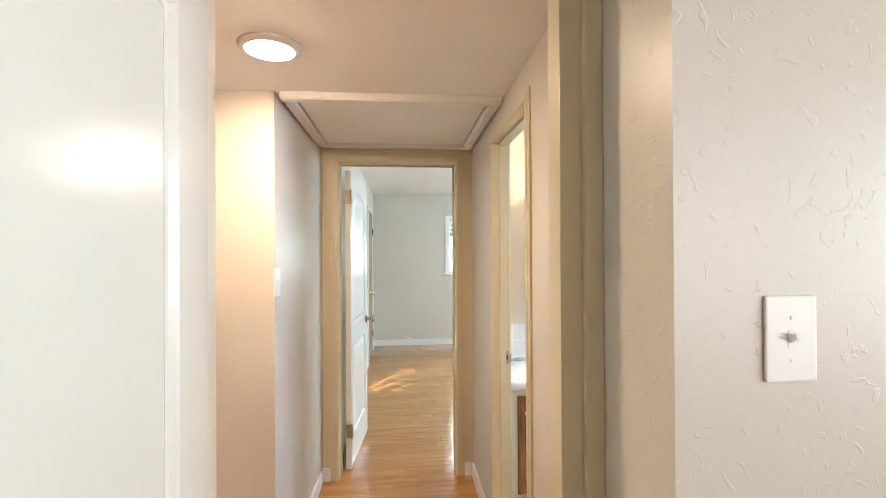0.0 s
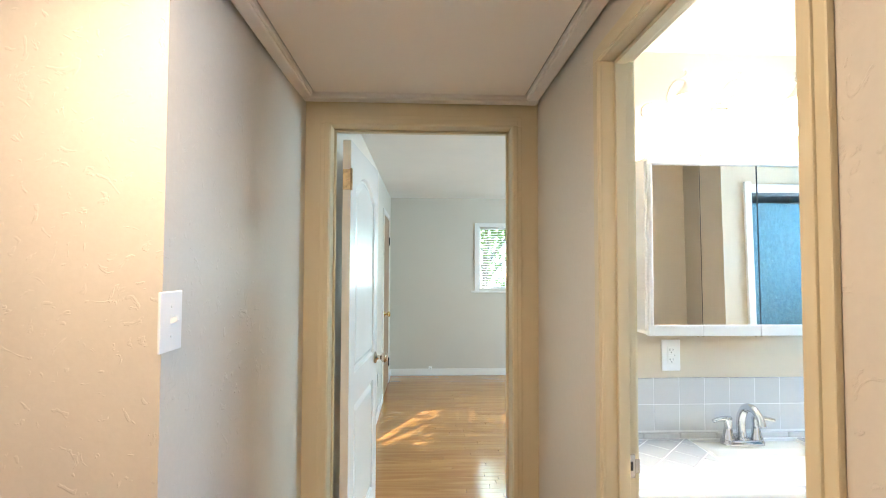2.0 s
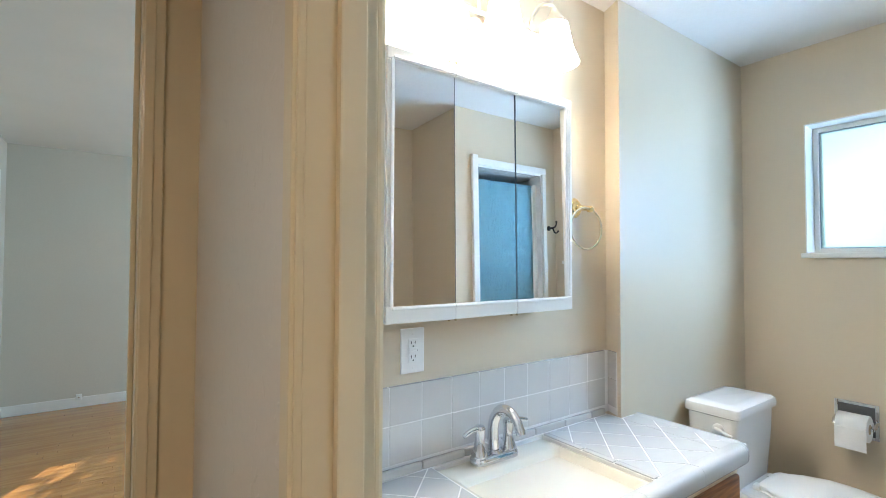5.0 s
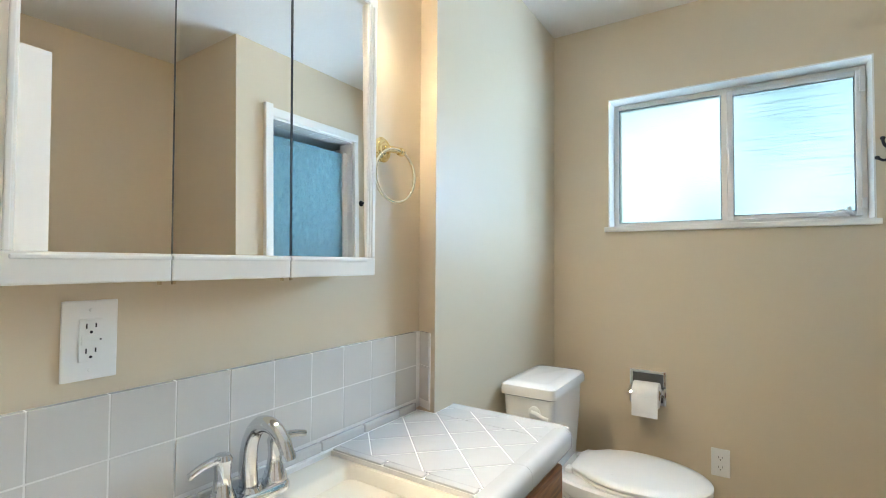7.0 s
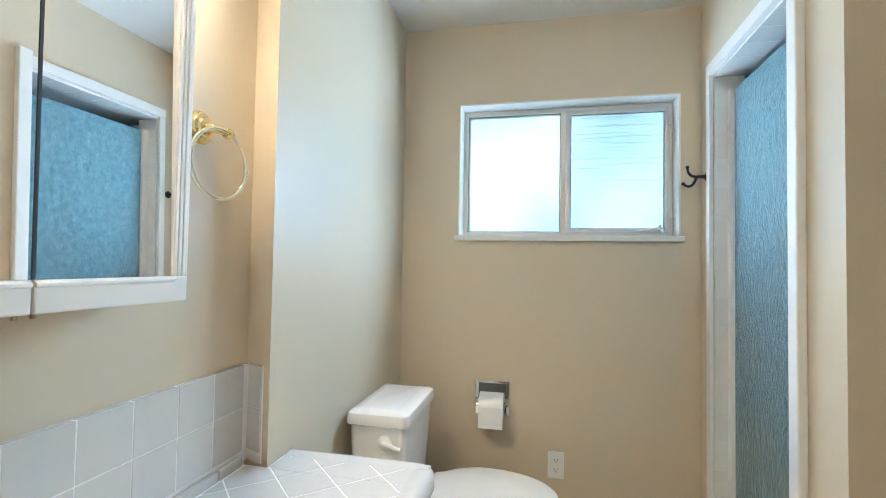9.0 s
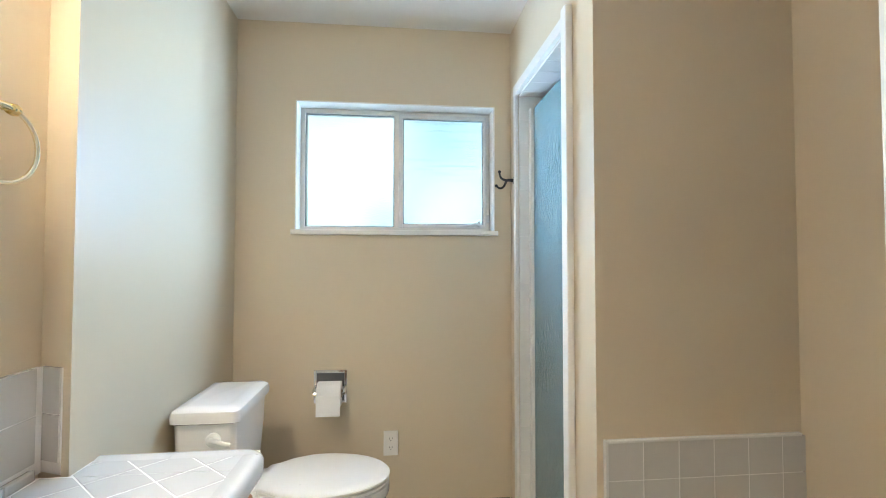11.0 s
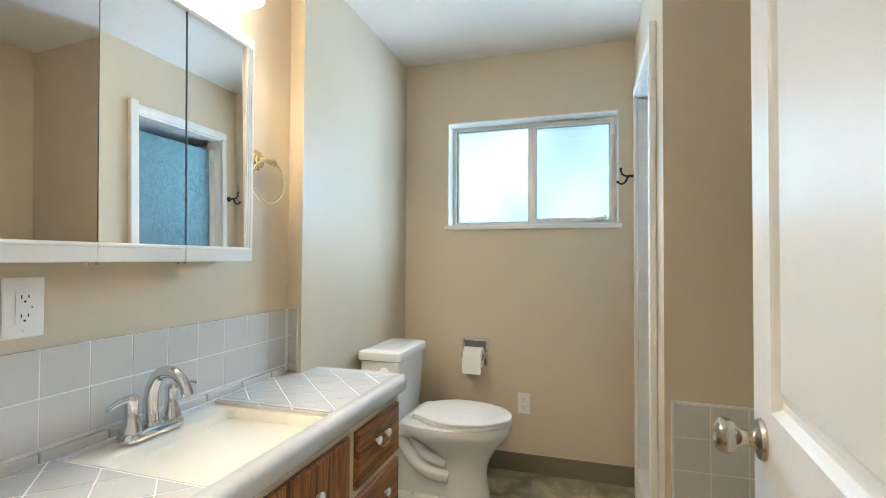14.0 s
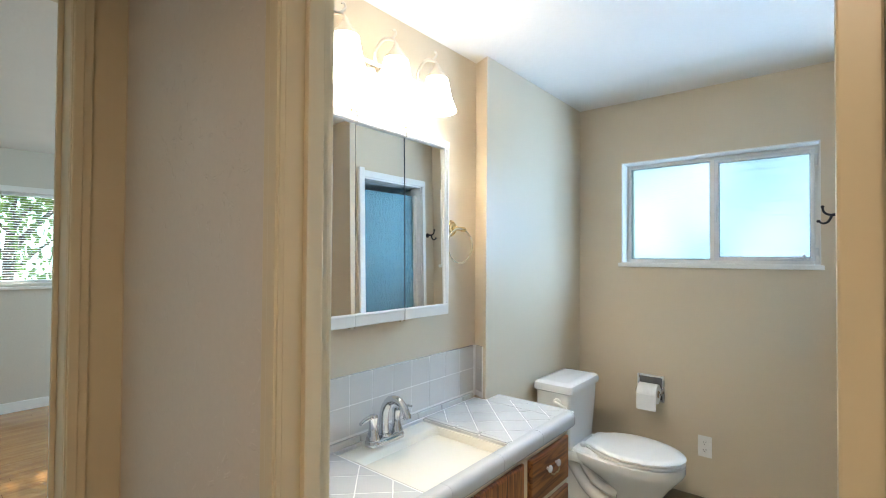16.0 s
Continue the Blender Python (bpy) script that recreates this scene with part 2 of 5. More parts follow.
def stone_vinyl():
    m = material("stone_pattern_vinyl", (0.2, 0.17, 0.11), 0.35)
    n, l = m.node_tree.nodes, m.node_tree.links
    where = n.new("ShaderNodeTexCoord").outputs["Object"]
    t = n.new("ShaderNodeTexNoise")
    t.inputs["Scale"].default_value, t.inputs["Detail"].default_value, t.inputs["Distortion"].default_value = 7.0, 8.0, 0.8
    move = n.new("ShaderNodeVectorMath")
    move.operation = "MULTIPLY_ADD"
    move.inputs[1].default_value = (5.3, 8.1, 3.7)
    l.new(n.new("ShaderNodeObjectInfo").outputs["Random"], move.inputs[0])
    l.new(where, move.inputs[2])
    where = move.outputs[0]
    l.new(where, t.inputs["Vector"])
    ramp = n.new("ShaderNodeValToRGB")
    ramp.color_ramp.elements[0].position, ramp.color_ramp.elements[1].position = 0.35, 0.68
    ramp.color_ramp.elements[0].color, ramp.color_ramp.elements[1].color = (0.20, 0.172, 0.10, 1), (0.56, 0.49, 0.34, 1)
    l.new(t.outputs["Fac"], ramp.inputs["Fac"])
    v = n.new("ShaderNodeTexVoronoi")
    v.feature = "DISTANCE_TO_EDGE"
    v.inputs["Scale"].default_value = 5.0
    l.new(where, v.inputs["Vector"])
    edge = n.new("ShaderNodeMapRange")
    edge.inputs["From Max"].default_value, edge.inputs["To Min"].default_value = 0.04, 0.82
    l.new(v.outputs["Distance"], edge.inputs["Value"])
    mul = n.new("ShaderNodeVectorMath")
    mul.operation = "SCALE"
    l.new(ramp.outputs["Color"], mul.inputs[0])
    l.new(edge.outputs[0], mul.inputs["Scale"])
    l.new(mul.outputs[0], n["Principled BSDF"].inputs["Base Color"])
    return m


VINYL = stone_vinyl()


def cloudy(m, low, high, scale):
    """Mixes two tints over a pane in soft patches, standing in for uneven brightness."""
    n, l = m.node_tree.nodes, m.node_tree.links
    t = n.new("ShaderNodeTexNoise")
    t.inputs["Scale"].default_value, t.inputs["Detail"].default_value = scale, 1.0
    l.new(n.new("ShaderNodeTexCoord").outputs["Object"], t.inputs["Vector"])
    ramp = n.new("ShaderNodeValToRGB")
    ramp.color_ramp.elements[0].position, ramp.color_ramp.elements[1].position = 0.30, 0.66
    ramp.color_ramp.elements[0].color, ramp.color_ramp.elements[1].color = (*low, 1), (*high, 1)
    l.new(t.outputs["Fac"], ramp.inputs["Fac"])
    l.new(ramp.outputs["Color"], n["Principled BSDF"].inputs["Base Color"])


# Window panes: dark tint dims the lamp behind, paler patches paint its uneven glow.
cloudy(PANE, (0.034, 0.040, 0.033), (0.064, 0.061, 0.050), 2.0)
cloudy(PANE_WAVY, (0.027, 0.035, 0.030), (0.050, 0.051, 0.043), 2.0)
# Shower glass: mottled sheet pattern, with the window's blue reflection put into the tint.
cloudy(PANE_SHOWER, (0.20, 0.50, 0.60), (0.36, 0.72, 0.82), 40.0)
PANE_SHOWER.node_tree.nodes["Principled BSDF"].inputs["Specular IOR Level"].default_value = 1.0
PANE_SHOWER.node_tree.nodes["Principled BSDF"].inputs["Transmission Weight"].default_value = 0.72
PANE_SHOWER.node_tree.nodes["Principled BSDF"].inputs["Coat Weight"].default_value = 0.8
PANE_SHOWER.node_tree.nodes["Principled BSDF"].inputs["Coat Roughness"].default_value = 0.12
PANE_SHOWER.node_tree.nodes["Principled BSDF"].inputs["IOR"].default_value = 1.58
PANE_SHOWER.node_tree.links.new(PANE_SHOWER.node_tree.nodes["Bump"].outputs[0], PANE_SHOWER.node_tree.nodes["Principled BSDF"].inputs["Coat Normal"])


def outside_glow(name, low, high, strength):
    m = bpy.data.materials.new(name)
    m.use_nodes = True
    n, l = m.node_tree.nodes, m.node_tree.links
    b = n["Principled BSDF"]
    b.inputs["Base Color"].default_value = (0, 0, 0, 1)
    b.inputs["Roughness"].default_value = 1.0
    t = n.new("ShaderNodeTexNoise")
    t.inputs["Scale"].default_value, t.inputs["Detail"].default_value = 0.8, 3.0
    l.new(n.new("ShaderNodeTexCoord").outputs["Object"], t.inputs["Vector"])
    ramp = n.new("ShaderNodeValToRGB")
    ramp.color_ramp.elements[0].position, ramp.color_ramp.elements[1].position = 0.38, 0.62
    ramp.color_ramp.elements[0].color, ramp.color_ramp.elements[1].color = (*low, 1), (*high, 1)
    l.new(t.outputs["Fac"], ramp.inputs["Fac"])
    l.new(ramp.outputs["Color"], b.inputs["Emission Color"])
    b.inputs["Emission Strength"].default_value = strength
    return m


YARD_FAR = outside_glow("bright_sky_distance", (0.50, 0.84, 0.84), (0.76, 0.96, 1.0), 4.2)
# Emission for an added sheet behind the frosted panes; cyan and white patches included.
YARD = outside_glow("bathroom_backdrop_glow", (0.30, 0.78, 0.80), (0.95, 1.0, 1.0), 3.0)


# ---- mesh helpers ----
def box(bm, x0, x1, y0, y1, z0, z1, bevel=0.0):
    made = bmesh.ops.create_cube(bm, size=1.0, matrix=Matrix.LocRotScale(((x0 + x1) / 2, (y0 + y1) / 2, (z0 + z1) / 2), None, (x1 - x0, y1 - y0, z1 - z0)))
    if bevel:
        edges = list({e for v in made["verts"] for e in v.link_edges})
        bmesh.ops.bevel(bm, geom=edges, offset=bevel, segments=2, profile=0.6, affect="EDGES")
    return bm


def boxes(*rows, bevel=0.0):
    bm = bmesh.new()
    for r in rows:
        box(bm, *r, bevel=bevel)
    return bm


def loft(bm, rings, close_ends=True, loop=True):
    made = [[bm.verts.new(p) for p in ring] for ring in rings]
    for a, b in zip(made, made[1:]):
        k = len(a)
        for i in range(k if loop else k - 1):
            j = (i + 1) % k
            bm.faces.new((a[i], a[j], b[j], b[i]))
    if close_ends:
        bm.faces.new(list(reversed(made[0])))
        bm.faces.new(made[-1])
    return bm


def revolve(profile, segments=24, m=None, bm=None):
    """A turned body round its z axis from (radius, height) pairs, moved by m."""
    bm = bm or bmesh.new()
    m = m or Matrix()
    rings = [[m @ Vector((max(r, 0.0002) * math.cos(a), max(r, 0.0002) * math.sin(a), h)) for a in [2 * math.pi * i / segments for i in range(segments)]] for r, h in profile]
    return loft(bm, rings)


def smooth_path(points, steps=6):
    pts = [Vector(p) for p in points]
    out = []
    for i in range(len(pts) - 1):
        p0, p1, p2, p3 = pts[max(i - 1, 0)], pts[i], pts[i + 1], pts[min(i + 2, len(pts) - 1)]
        for k in range(steps):
            u = k / steps
            out.append(0.5 * (2 * p1 + (p2 - p0) * u + (2 * p0 - 5 * p1 + 4 * p2 - p3) * u * u + (3 * p1 - p0 - 3 * p2 + p3) * u ** 3))
    out.append(pts[-1])
    return out


def tube(points, radius, segments=12, bm=None, steps=6, ends=None):
    """A round bar along a smooth path; radius may be a number or a pair (first, last)."""
    bm = bm or bmesh.new()
    path = smooth_path(points, steps) if steps else [Vector(p) for p in points]
    r0, r1 = radius if isinstance(radius, tuple) else (radius, radius)
    rings, side = [], None
    for i, p in enumerate(path):
        ahead = (path[min(i + 1, len(path) - 1)] - path[max(i - 1, 0)]).normalized()
        if side is None:
            side = ahead.orthogonal().normalized()
        side = (side - ahead * side.dot(ahead)).normalized()
        up = ahead.cross(side)
        r = r0 + (r1 - r0) * i / (len(path) - 1)
        rings.append([p + r * (math.cos(a) * side + math.sin(a) * up) for a in [2 * math.pi * k / segments for k in range(segments)]])
    return loft(bm, rings)


def torus(centre, big, small, axis="Y", m=None, bm=None, n=48, k=10):
    bm = bm or bmesh.new()
    rings = []
    for i in range(n):
        a = 2 * math.pi * i / n
        ring = []
        for j in range(k):
            b = 2 * math.pi * j / k
            r = big + small * math.cos(b)
            p = Vector((r * math.cos(a), small * math.sin(b), r * math.sin(a)))
            ring.append((m @ p if m else p) + Vector(centre))
        rings.append(ring)
    rings.append(rings[0])
    loft(bm, rings, close_ends=False)
    bmesh.ops.remove_doubles(bm, verts=bm.verts, dist=1e-5)
    return bm


def part(name, bm, material_, parent=None, label="", smooth=False, where=None):
    """Links a bmesh as one mesh object, under a thing or a part where a parent is given."""
    bmesh.ops.recalc_face_normals(bm, faces=bm.faces)
    me = bpy.data.meshes.new(name)
    bm.to_mesh(me)
    bm.free()
    me.materials.append(material_)
    if smooth:
        for poly in me.polygons:
            poly.use_smooth = True
        me.set_sharp_from_angle(angle=radians(40))
    ob = new(name, me)
    if parent is not None:
        ob.parent = parent
    if where is not None:
        ob.matrix_basis = where
    if label:
        tagged(ob, label)
    return ob


def thing(name, label, category, at=(0, 0, 0), turn=0.0, group="", kind=""):
    e = new(name)
    e.empty_display_size = 0.05
    e.matrix_basis = pose(*at, 0, 0, turn)
    return tagged(e, label, category, group, kind)


def cell_wall(axis, f0, f1, along, up, holes):
    """One connected wall slab between the faces f0 and f1, from a grid of break lines with some cells left out."""
    bm = bmesh.new()
    at = {}

    def vert(i, j, k):
        if (i, j, k) not in at:
            f = (f0, f1)[k]
            at[i, j, k] = bm.verts.new((along[i], f, up[j]) if axis == "x" else (f, along[i], up[j]))
        return at[i, j, k]

    cells = {(i, j) for i in range(len(along) - 1) for j in range(len(up) - 1)} - set(holes)
    for i, j in cells:
        for k in (0, 1):
            bm.faces.new((vert(i, j, k), vert(i + 1, j, k), vert(i + 1, j + 1, k), vert(i, j + 1, k)))
        for (di, dj), (a, b) in (((-1, 0), ((i, j), (i, j + 1))), ((1, 0), ((i + 1, j), (i + 1, j + 1))), ((0, -1), ((i, j), (i + 1, j))), ((0, 1), ((i, j + 1), (i + 1, j + 1)))):
            if (i + di, j + dj) not in cells:
                bm.faces.new((vert(*a, 0), vert(*b, 0), vert(*b, 1), vert(*a, 1)))
    return bm


def structure(name, bm, material_, label="", smooth=False):
    return tagged(part(name, bm, material_, None, smooth=smooth), label, "", "", "structure")


# ---- the large structure ----
H_HALL, H_BATH, H_BED = 2.14, 2.345, 2.33

structure("wall_start_right", boxes((0.585, 2.6, 0.82, 1.13, 0, 2.345)), WALL, "beige plaster wall beside the first doorway")
structure("wall_start_left", boxes((-1.6, -0.215, 1.02, 1.25, 0, 2.345), (-0.215, 0.585, 1.045, 1.13, 2.045, 2.345)), WALL, "beige plaster wall over and beside the first doorway")
structure("wall_start_south", cell_wall("x", -1.72, -1.6, (-1.6, 1.6, 2.5, 2.6), (0, 0.95, 2.1, 2.345), [(1, 1)]), WALL, "plain beige plaster wall behind the walker, with an opening added for light")
structure("wall_start_west", boxes((-1.72, -1.6, -1.6, 2.24, 0, 2.345)), WALL, "plain beige plaster wall")
# Unseen opening, added for the start room's side lamp.
structure("wall_start_east", cell_wall("y", 2.6, 2.72, (-1.6, -1.0, 0.3, 1.02), (0, 0.95, 2.1, 2.345), [(1, 1)]), WALL, "plain beige plaster wall")
structure("wall_hall_east", cell_wall("y", 0.66, 0.735, (1.13, 1.829, 2.509, 3.19), (0, 2.0, 2.345), [(1, 0)]), WALL, "beige trowel-textured hall wall with the bathroom doorway")
structure("wall_hall_niche", cell_wall("x", 2.24, 2.35, (-1.6, -1.455, -0.742, -0.425), (0, 2.06, 2.345), [(1, 0)]), WALL, "beige trowel-textured wall with a closet doorway")
structure("wall_hall_west", loft(bmesh.new(), [[(-0.425, 2.24, z), (-0.336, 2.24, z), (-0.300, 3.20, z), (-0.425, 3.20, z)] for z in (0, 2.345)]), WALL, "beige trowel-textured hall wall with a light switch")
structure("wall_hall_end", cell_wall("x", 3.20, 3.32, (-0.425, -0.212, 0.565, 0.66), (0, 2.03, 2.345), [(1, 0)]), TRIM, "beige wall with the bedroom doorway")
structure("wall_bath_north", boxes((0.66, 2.125, 3.19, 3.32, 0, 2.345)), WALL_BATH, "beige painted wall behind the vanity")
structure("wall_bath_alcove", loft(bmesh.new(), [[(2.086, 3.10, z), (3.158, 3.10, z), (3.158, 3.32, z), (2.125, 3.32, z), (2.125, 3.19, z)] for z in (0, 2.345)]), WALL_BATH, "beige painted wall standing proud behind the toilet")
structure("wall_bath_east", cell_wall("y", 3.158, 3.32, (0.7, 1.89, 2.835, 3.32), (0, 1.36, 1.977, 2.345), [(1, 1)]), WALL_BATH, "beige painted outer wall with the bathroom window")
structure("wall_bath_shower", cell_wall("x", 1.70, 1.81, (2.215, 2.41, 3.02, 3.158), (0, 1.99, 2.345), [(1, 0)]), WALL_BATH, "beige painted wall with the shower opening")
structure("wall_bath_partition", boxes((2.215, 2.245, 1.18, 1.70, 0, 2.345)), WALL_BATH, "beige painted partition beside the shower")
structure("wall_bath_south", boxes((0.735, 2.245, 1.13, 1.18, 0, 2.345)), WALL_BATH, "plain beige painted wall")
structure("wall_shower_back", boxes((2.245, 3.158, 0.72, 0.80, 0, 2.0), (2.245, 2.30, 0.80, 1.70, 0, 1.99), (3.105, 3.158, 0.80, 1.70, 0, 1.99)), SHOWER_WALL, "grey tiled shower stall walls")
structure("wall_bed_west", cell_wall("y", -0.36, -0.24, (3.32, 6.30, 7.06, 7.43), (0, 2.0, 2.45), [(1, 0)]), WALL, "grey-beige bedroom wall with a closet door")
structure("wall_bed_north", cell_wall("x", 7.43, 7.57, (-0.36, 0.93, 1.95, 4.12), (0, 1.13, 1.95, 2.45), [(1, 1)]), WALL, "grey-beige bedroom wall with a window")
structure("wall_bed_east", cell_wall("y", 4.0, 4.12, (3.32, 4.65, 5.95, 7.43), (0, 1.1, 2.1, 2.45), [(1, 1)]), WALL, "plain bedroom wall with an unseen opening added for a lamp")
structure("wall_bed_south", boxes((3.32, 4.12, 3.20, 3.32, 0, 2.45)), WALL, "plain bedroom wall")
structure("wall_closet_back", boxes((-1.0, -0.36, 6.1, 6.2, 0, 2.45), (-1.0, -0.36, 7.2, 7.3, 0, 2.45), (-1.1, -1.0, 6.1, 7.3, 0, 2.45)), WALL, "plain closet walls")

structure("ceiling_start", boxes((-1.72, 2.72, -1.72, 1.13, 2.345, 2.445)), CEIL, "white painted ceiling")
structure("ceiling_hall", boxes((-1.6, 0.66, 1.25, 2.235, H_HALL, 2.345), (-0.215, 0.66, 1.13, 1.25, H_HALL, 2.345), (-0.345, 0.66, 2.235, 3.20, H_HALL, 2.345)), CEIL, "low white painted hall ceiling")
structure("ceiling_bath", boxes((0.735, 3.158, 1.18, 3.32, H_BATH, 2.445)), CEIL, "white painted bathroom ceiling")
structure("ceiling_shower", boxes((2.30, 3.105, 0.80, 1.70, 1.99, 2.05)), SHOWER_WALL, "grey tiled shower ceiling")
structure("ceiling_bed", boxes((-0.24, 4.0, 3.32, 7.43, H_BED, 2.445)), CEIL, "white painted bedroom ceiling")
# Out of view; the deep east eave is added to keep sun off the bathroom panes.
structure("roof", boxes((-2.3, 4.4, -2.3, 8.0, 2.46, 2.6)), ROOFING, "unseen flat dark roof, east eave widened to shade the bathroom window")
structure("ground", boxes((-60, 60, -60, 60, -0.9, -0.25)), SOIL, "garden ground outside the windows")
structure("floor_base", boxes((-1.72, 3.32, -1.72, 3.32, -0.25, -0.014), (-1.1, 4.12, 3.32, 7.57, -0.25, -0.014)), GAP, "dark sub-floor between the boards")
FLOOR_BATH = structure("floor_bath", boxes((0.735, 3.158, 1.18, 3.19, -0.014, -0.002)), COVE, "mottled stone-pattern vinyl tile floor")
structure("floor_shower", boxes((2.30, 3.105, 0.80, 1.70, -0.014, 0.06)), SHOWER_WALL, "pale shower floor")
structure("backdrop_far", boxes((-8, 14, 17.0, 17.05, -0.25, 6.4)), YARD_FAR, "bright sky distance beyond the garden trees")
structure("backdrop", boxes((7.0, 7.05, -4, 9, -0.25, 3.2)), YARD, "added glowing sheet standing in for brightness outside the bathroom window")


def doorway_trim(name, axis, wall0, wall1, a0, a1, top, wide, mat, out=0.014, label="", sides=(True, True)):
    """Casing on both wall faces, jamb boards and stops round an opening; axis is the way the opening runs."""
    bm = bmesh.new()
    jt = 0.016

    def put(u0, u1, v0, v1, z0, z1, bevel=0.003):
        if axis == "x":
            box(bm, u0, u1, v0, v1, z0, z1, bevel)
        else:
            box(bm, v0, v1, u0, u1, z0, z1, bevel)

    put(a0 - jt, a0, wall0 - 0.002, wall1 + 0.002, 0, top, 0.001)
    put(a1, a1 + jt, wall0 - 0.002, wall1 + 0.002, 0, top, 0.001)
    put(a0 - jt, a1 + jt, wall0 - 0.002, wall1 + 0.002, top, top + jt, 0.001)
    for k, (face, sign) in enumerate(((wall0, -1), (wall1, 1))):
        if not sides[k]:
            continue
        for step, depth, inner, back in ((wide, out * 0.72, 0.0005, 0.0), (wide * 0.5, out, 0.004, 0.002)):
            v0, v1 = sorted((face + sign * back, face + sign * depth))
            lo, hi = a0 - inner, a1 + inner
            put(lo - step, lo, v0, v1, 0, top + inner, 0.003)
            put(hi, hi + step, v0, v1, 0, top + inner, 0.003)
            put(lo - step, hi + step, v0, v1, top + inner, top + inner + step, 0.003)
    return tagged(part(name, bm, mat), label, "", "", "structure")


def stops(name, axis, v0, v1, a0, a1, top, mat, label, near=0.011):
    bm = bmesh.new()
    rows = ((a0, a0 + near, 0, top), (a1 - 0.011, a1, 0, top), (a0 + near, a1 - 0.011, top - 0.011, top))
    for u0, u1, z0, z1 in rows:
        box(bm, *((u0, u1, v0, v1) if axis == "x" else (v0, v1, u0, u1)), z0, z1, 0.002)
    return tagged(part(name, bm, mat), label, "", "", "structure")


doorway_trim("trim_bath_door", "y", 0.66, 0.735, 1.845, 2.493, 1.985, 0.046, TRIM, label="cream painted casing round the bathroom doorway")
stops("trim_bath_stop", "y", 0.690, 0.720, 1.845, 2.493, 1.985, TRIM, "cream painted door stop", near=0.025)
doorway_trim("trim_bed_door", "x", 3.20, 3.32, -0.196, 0.549, 2.014, 0.042, TRIM, label="cream painted casing round the bedroom doorway")
stops("trim_bed_stop", "x", 3.262, 3.274, -0.196, 0.549, 2.014, TRIM, "cream painted door stop")
doorway_trim("trim_niche_door", "x", 2.24, 2.35, -1.439, -0.758, 2.045, 0.04, TRIM, label="cream painted casing round the closet doorway", sides=(True, False))
# frame of the first doorway: right side set back from the wall's corner
bm = boxes((0.505, 0.549, 1.058, 1.128, 0, 2.03), (0.549, 0.584, 1.043, 1.128, 0, 2.045), (-0.197, 0.505, 1.058, 1.128, 2.014, 2.03), (-0.197, 0.549, 1.046, 1.128, 2.03, 2.044), bevel=0.002)
tagged(part("trim_first_door", bm, TRIM), "cream painted frame of the first doorway", "", "", "structure")
tagged(part("trim_first_jamb", boxes((-0.213, -0.197, 1.018, 1.252, 0, 2.03), bevel=0.002), TRIM_W), "white painted jamb of the first doorway", "", "", "structure")
tagged(part("trim_first_casing", boxes((0.549, 0.60, 1.13, 1.142, 0, 2.08), (-0.197, 0.549, 1.13, 1.142, 2.045, 2.08), bevel=0.003), TRIM), "cream painted casing on the hall side", "", "", "structure")

# attic hatch in the hall ceiling: a mitred frame and a flush panel
hatch = thing("attic_hatch", "white painted attic hatch panel set in a moulded ceiling frame", "hatch", (0.17, 2.715, H_HALL))
for name_, rows in (("frame_rail", ((-0.484, 0.484, -0.482, -0.428),)), ("frame_rail", ((-0.484, 0.484, 0.428, 0.484),)), ("frame_stile", ((-0.484, -0.430, -0.426, 0.426),)), ("frame_stile", ((0.430, 0.484, -0.426, 0.426),))):
    bm = bmesh.new()
    for x0, x1, y0, y1 in rows:
        box(bm, x0, x1, y0, y1, -0.026, 0.0, 0.005)
        cx, cy = (0.010 if x1 - x0 < 0.2 else 0.0), (0.010 if y1 - y0 < 0.2 else 0.0)
        box(bm, x0 + cx * 0.4, x1 - cx * 0.4, y0 + cy * 0.4, y1 - cy * 0.4, -0.034, -0.024, 0.006)
    part(name_, bm, HATCHP, hatch)
part("panel", boxes((-0.424, 0.424, -0.422, 0.420, -0.014, 0.0), bevel=0.002), HATCHP, hatch)
part("crack", boxes((-0.4295, -0.4245, -0.4275, 0.4275, -0.006, -0.001), (0.4245, 0.4295, -0.4275, 0.4275, -0.006, -0.001), (-0.4245, 0.4245, -0.4275, -0.4225, -0.006, -0.001), (-0.4245, 0.4245, 0.4205, 0.4275, -0.006, -0.001)), DARK, hatch, "dark crack round the panel")

# skirting
tagged(part("baseboard_bed", boxes((-0.24, 4.0, 7.416, 7.43, 0, 0.088), (-0.24, -0.226, 3.33, 6.235, 0, 0.088), (-0.24, -0.226, 7.12, 7.416, 0, 0.088), bevel=0.003), TRIM_W), "white painted skirting board", "", "", "structure")
tagged(part("baseboard_hall", boxes((-0.322, -0.296, 2.24, 3.185, 0, 0.085), (0.646, 0.66, 2.56, 3.185, 0, 0.085), (0.646, 0.66, 1.145, 1.795, 0, 0.085), (-0.296, -0.25, 3.187, 3.20, 0, 0.085), (0.602, 0.646, 3.187, 3.20, 0, 0.085), bevel=0.003), TRIM_W), "white painted skirting board", "", "", "structure")
tagged(part("baseboard_bath", boxes((3.150, 3.158, 1.82, 3.10, 0, 0.10), (2.26, 3.150, 3.092, 3.10, 0, 0.10), (3.05, 3.150, 1.81, 1.818, 0, 0.10), (0.735, 0.743, 2.56, 2.70, 0, 0.10), bevel=0.002), COVE), "dark taupe vinyl cove base", "", "", "structure")


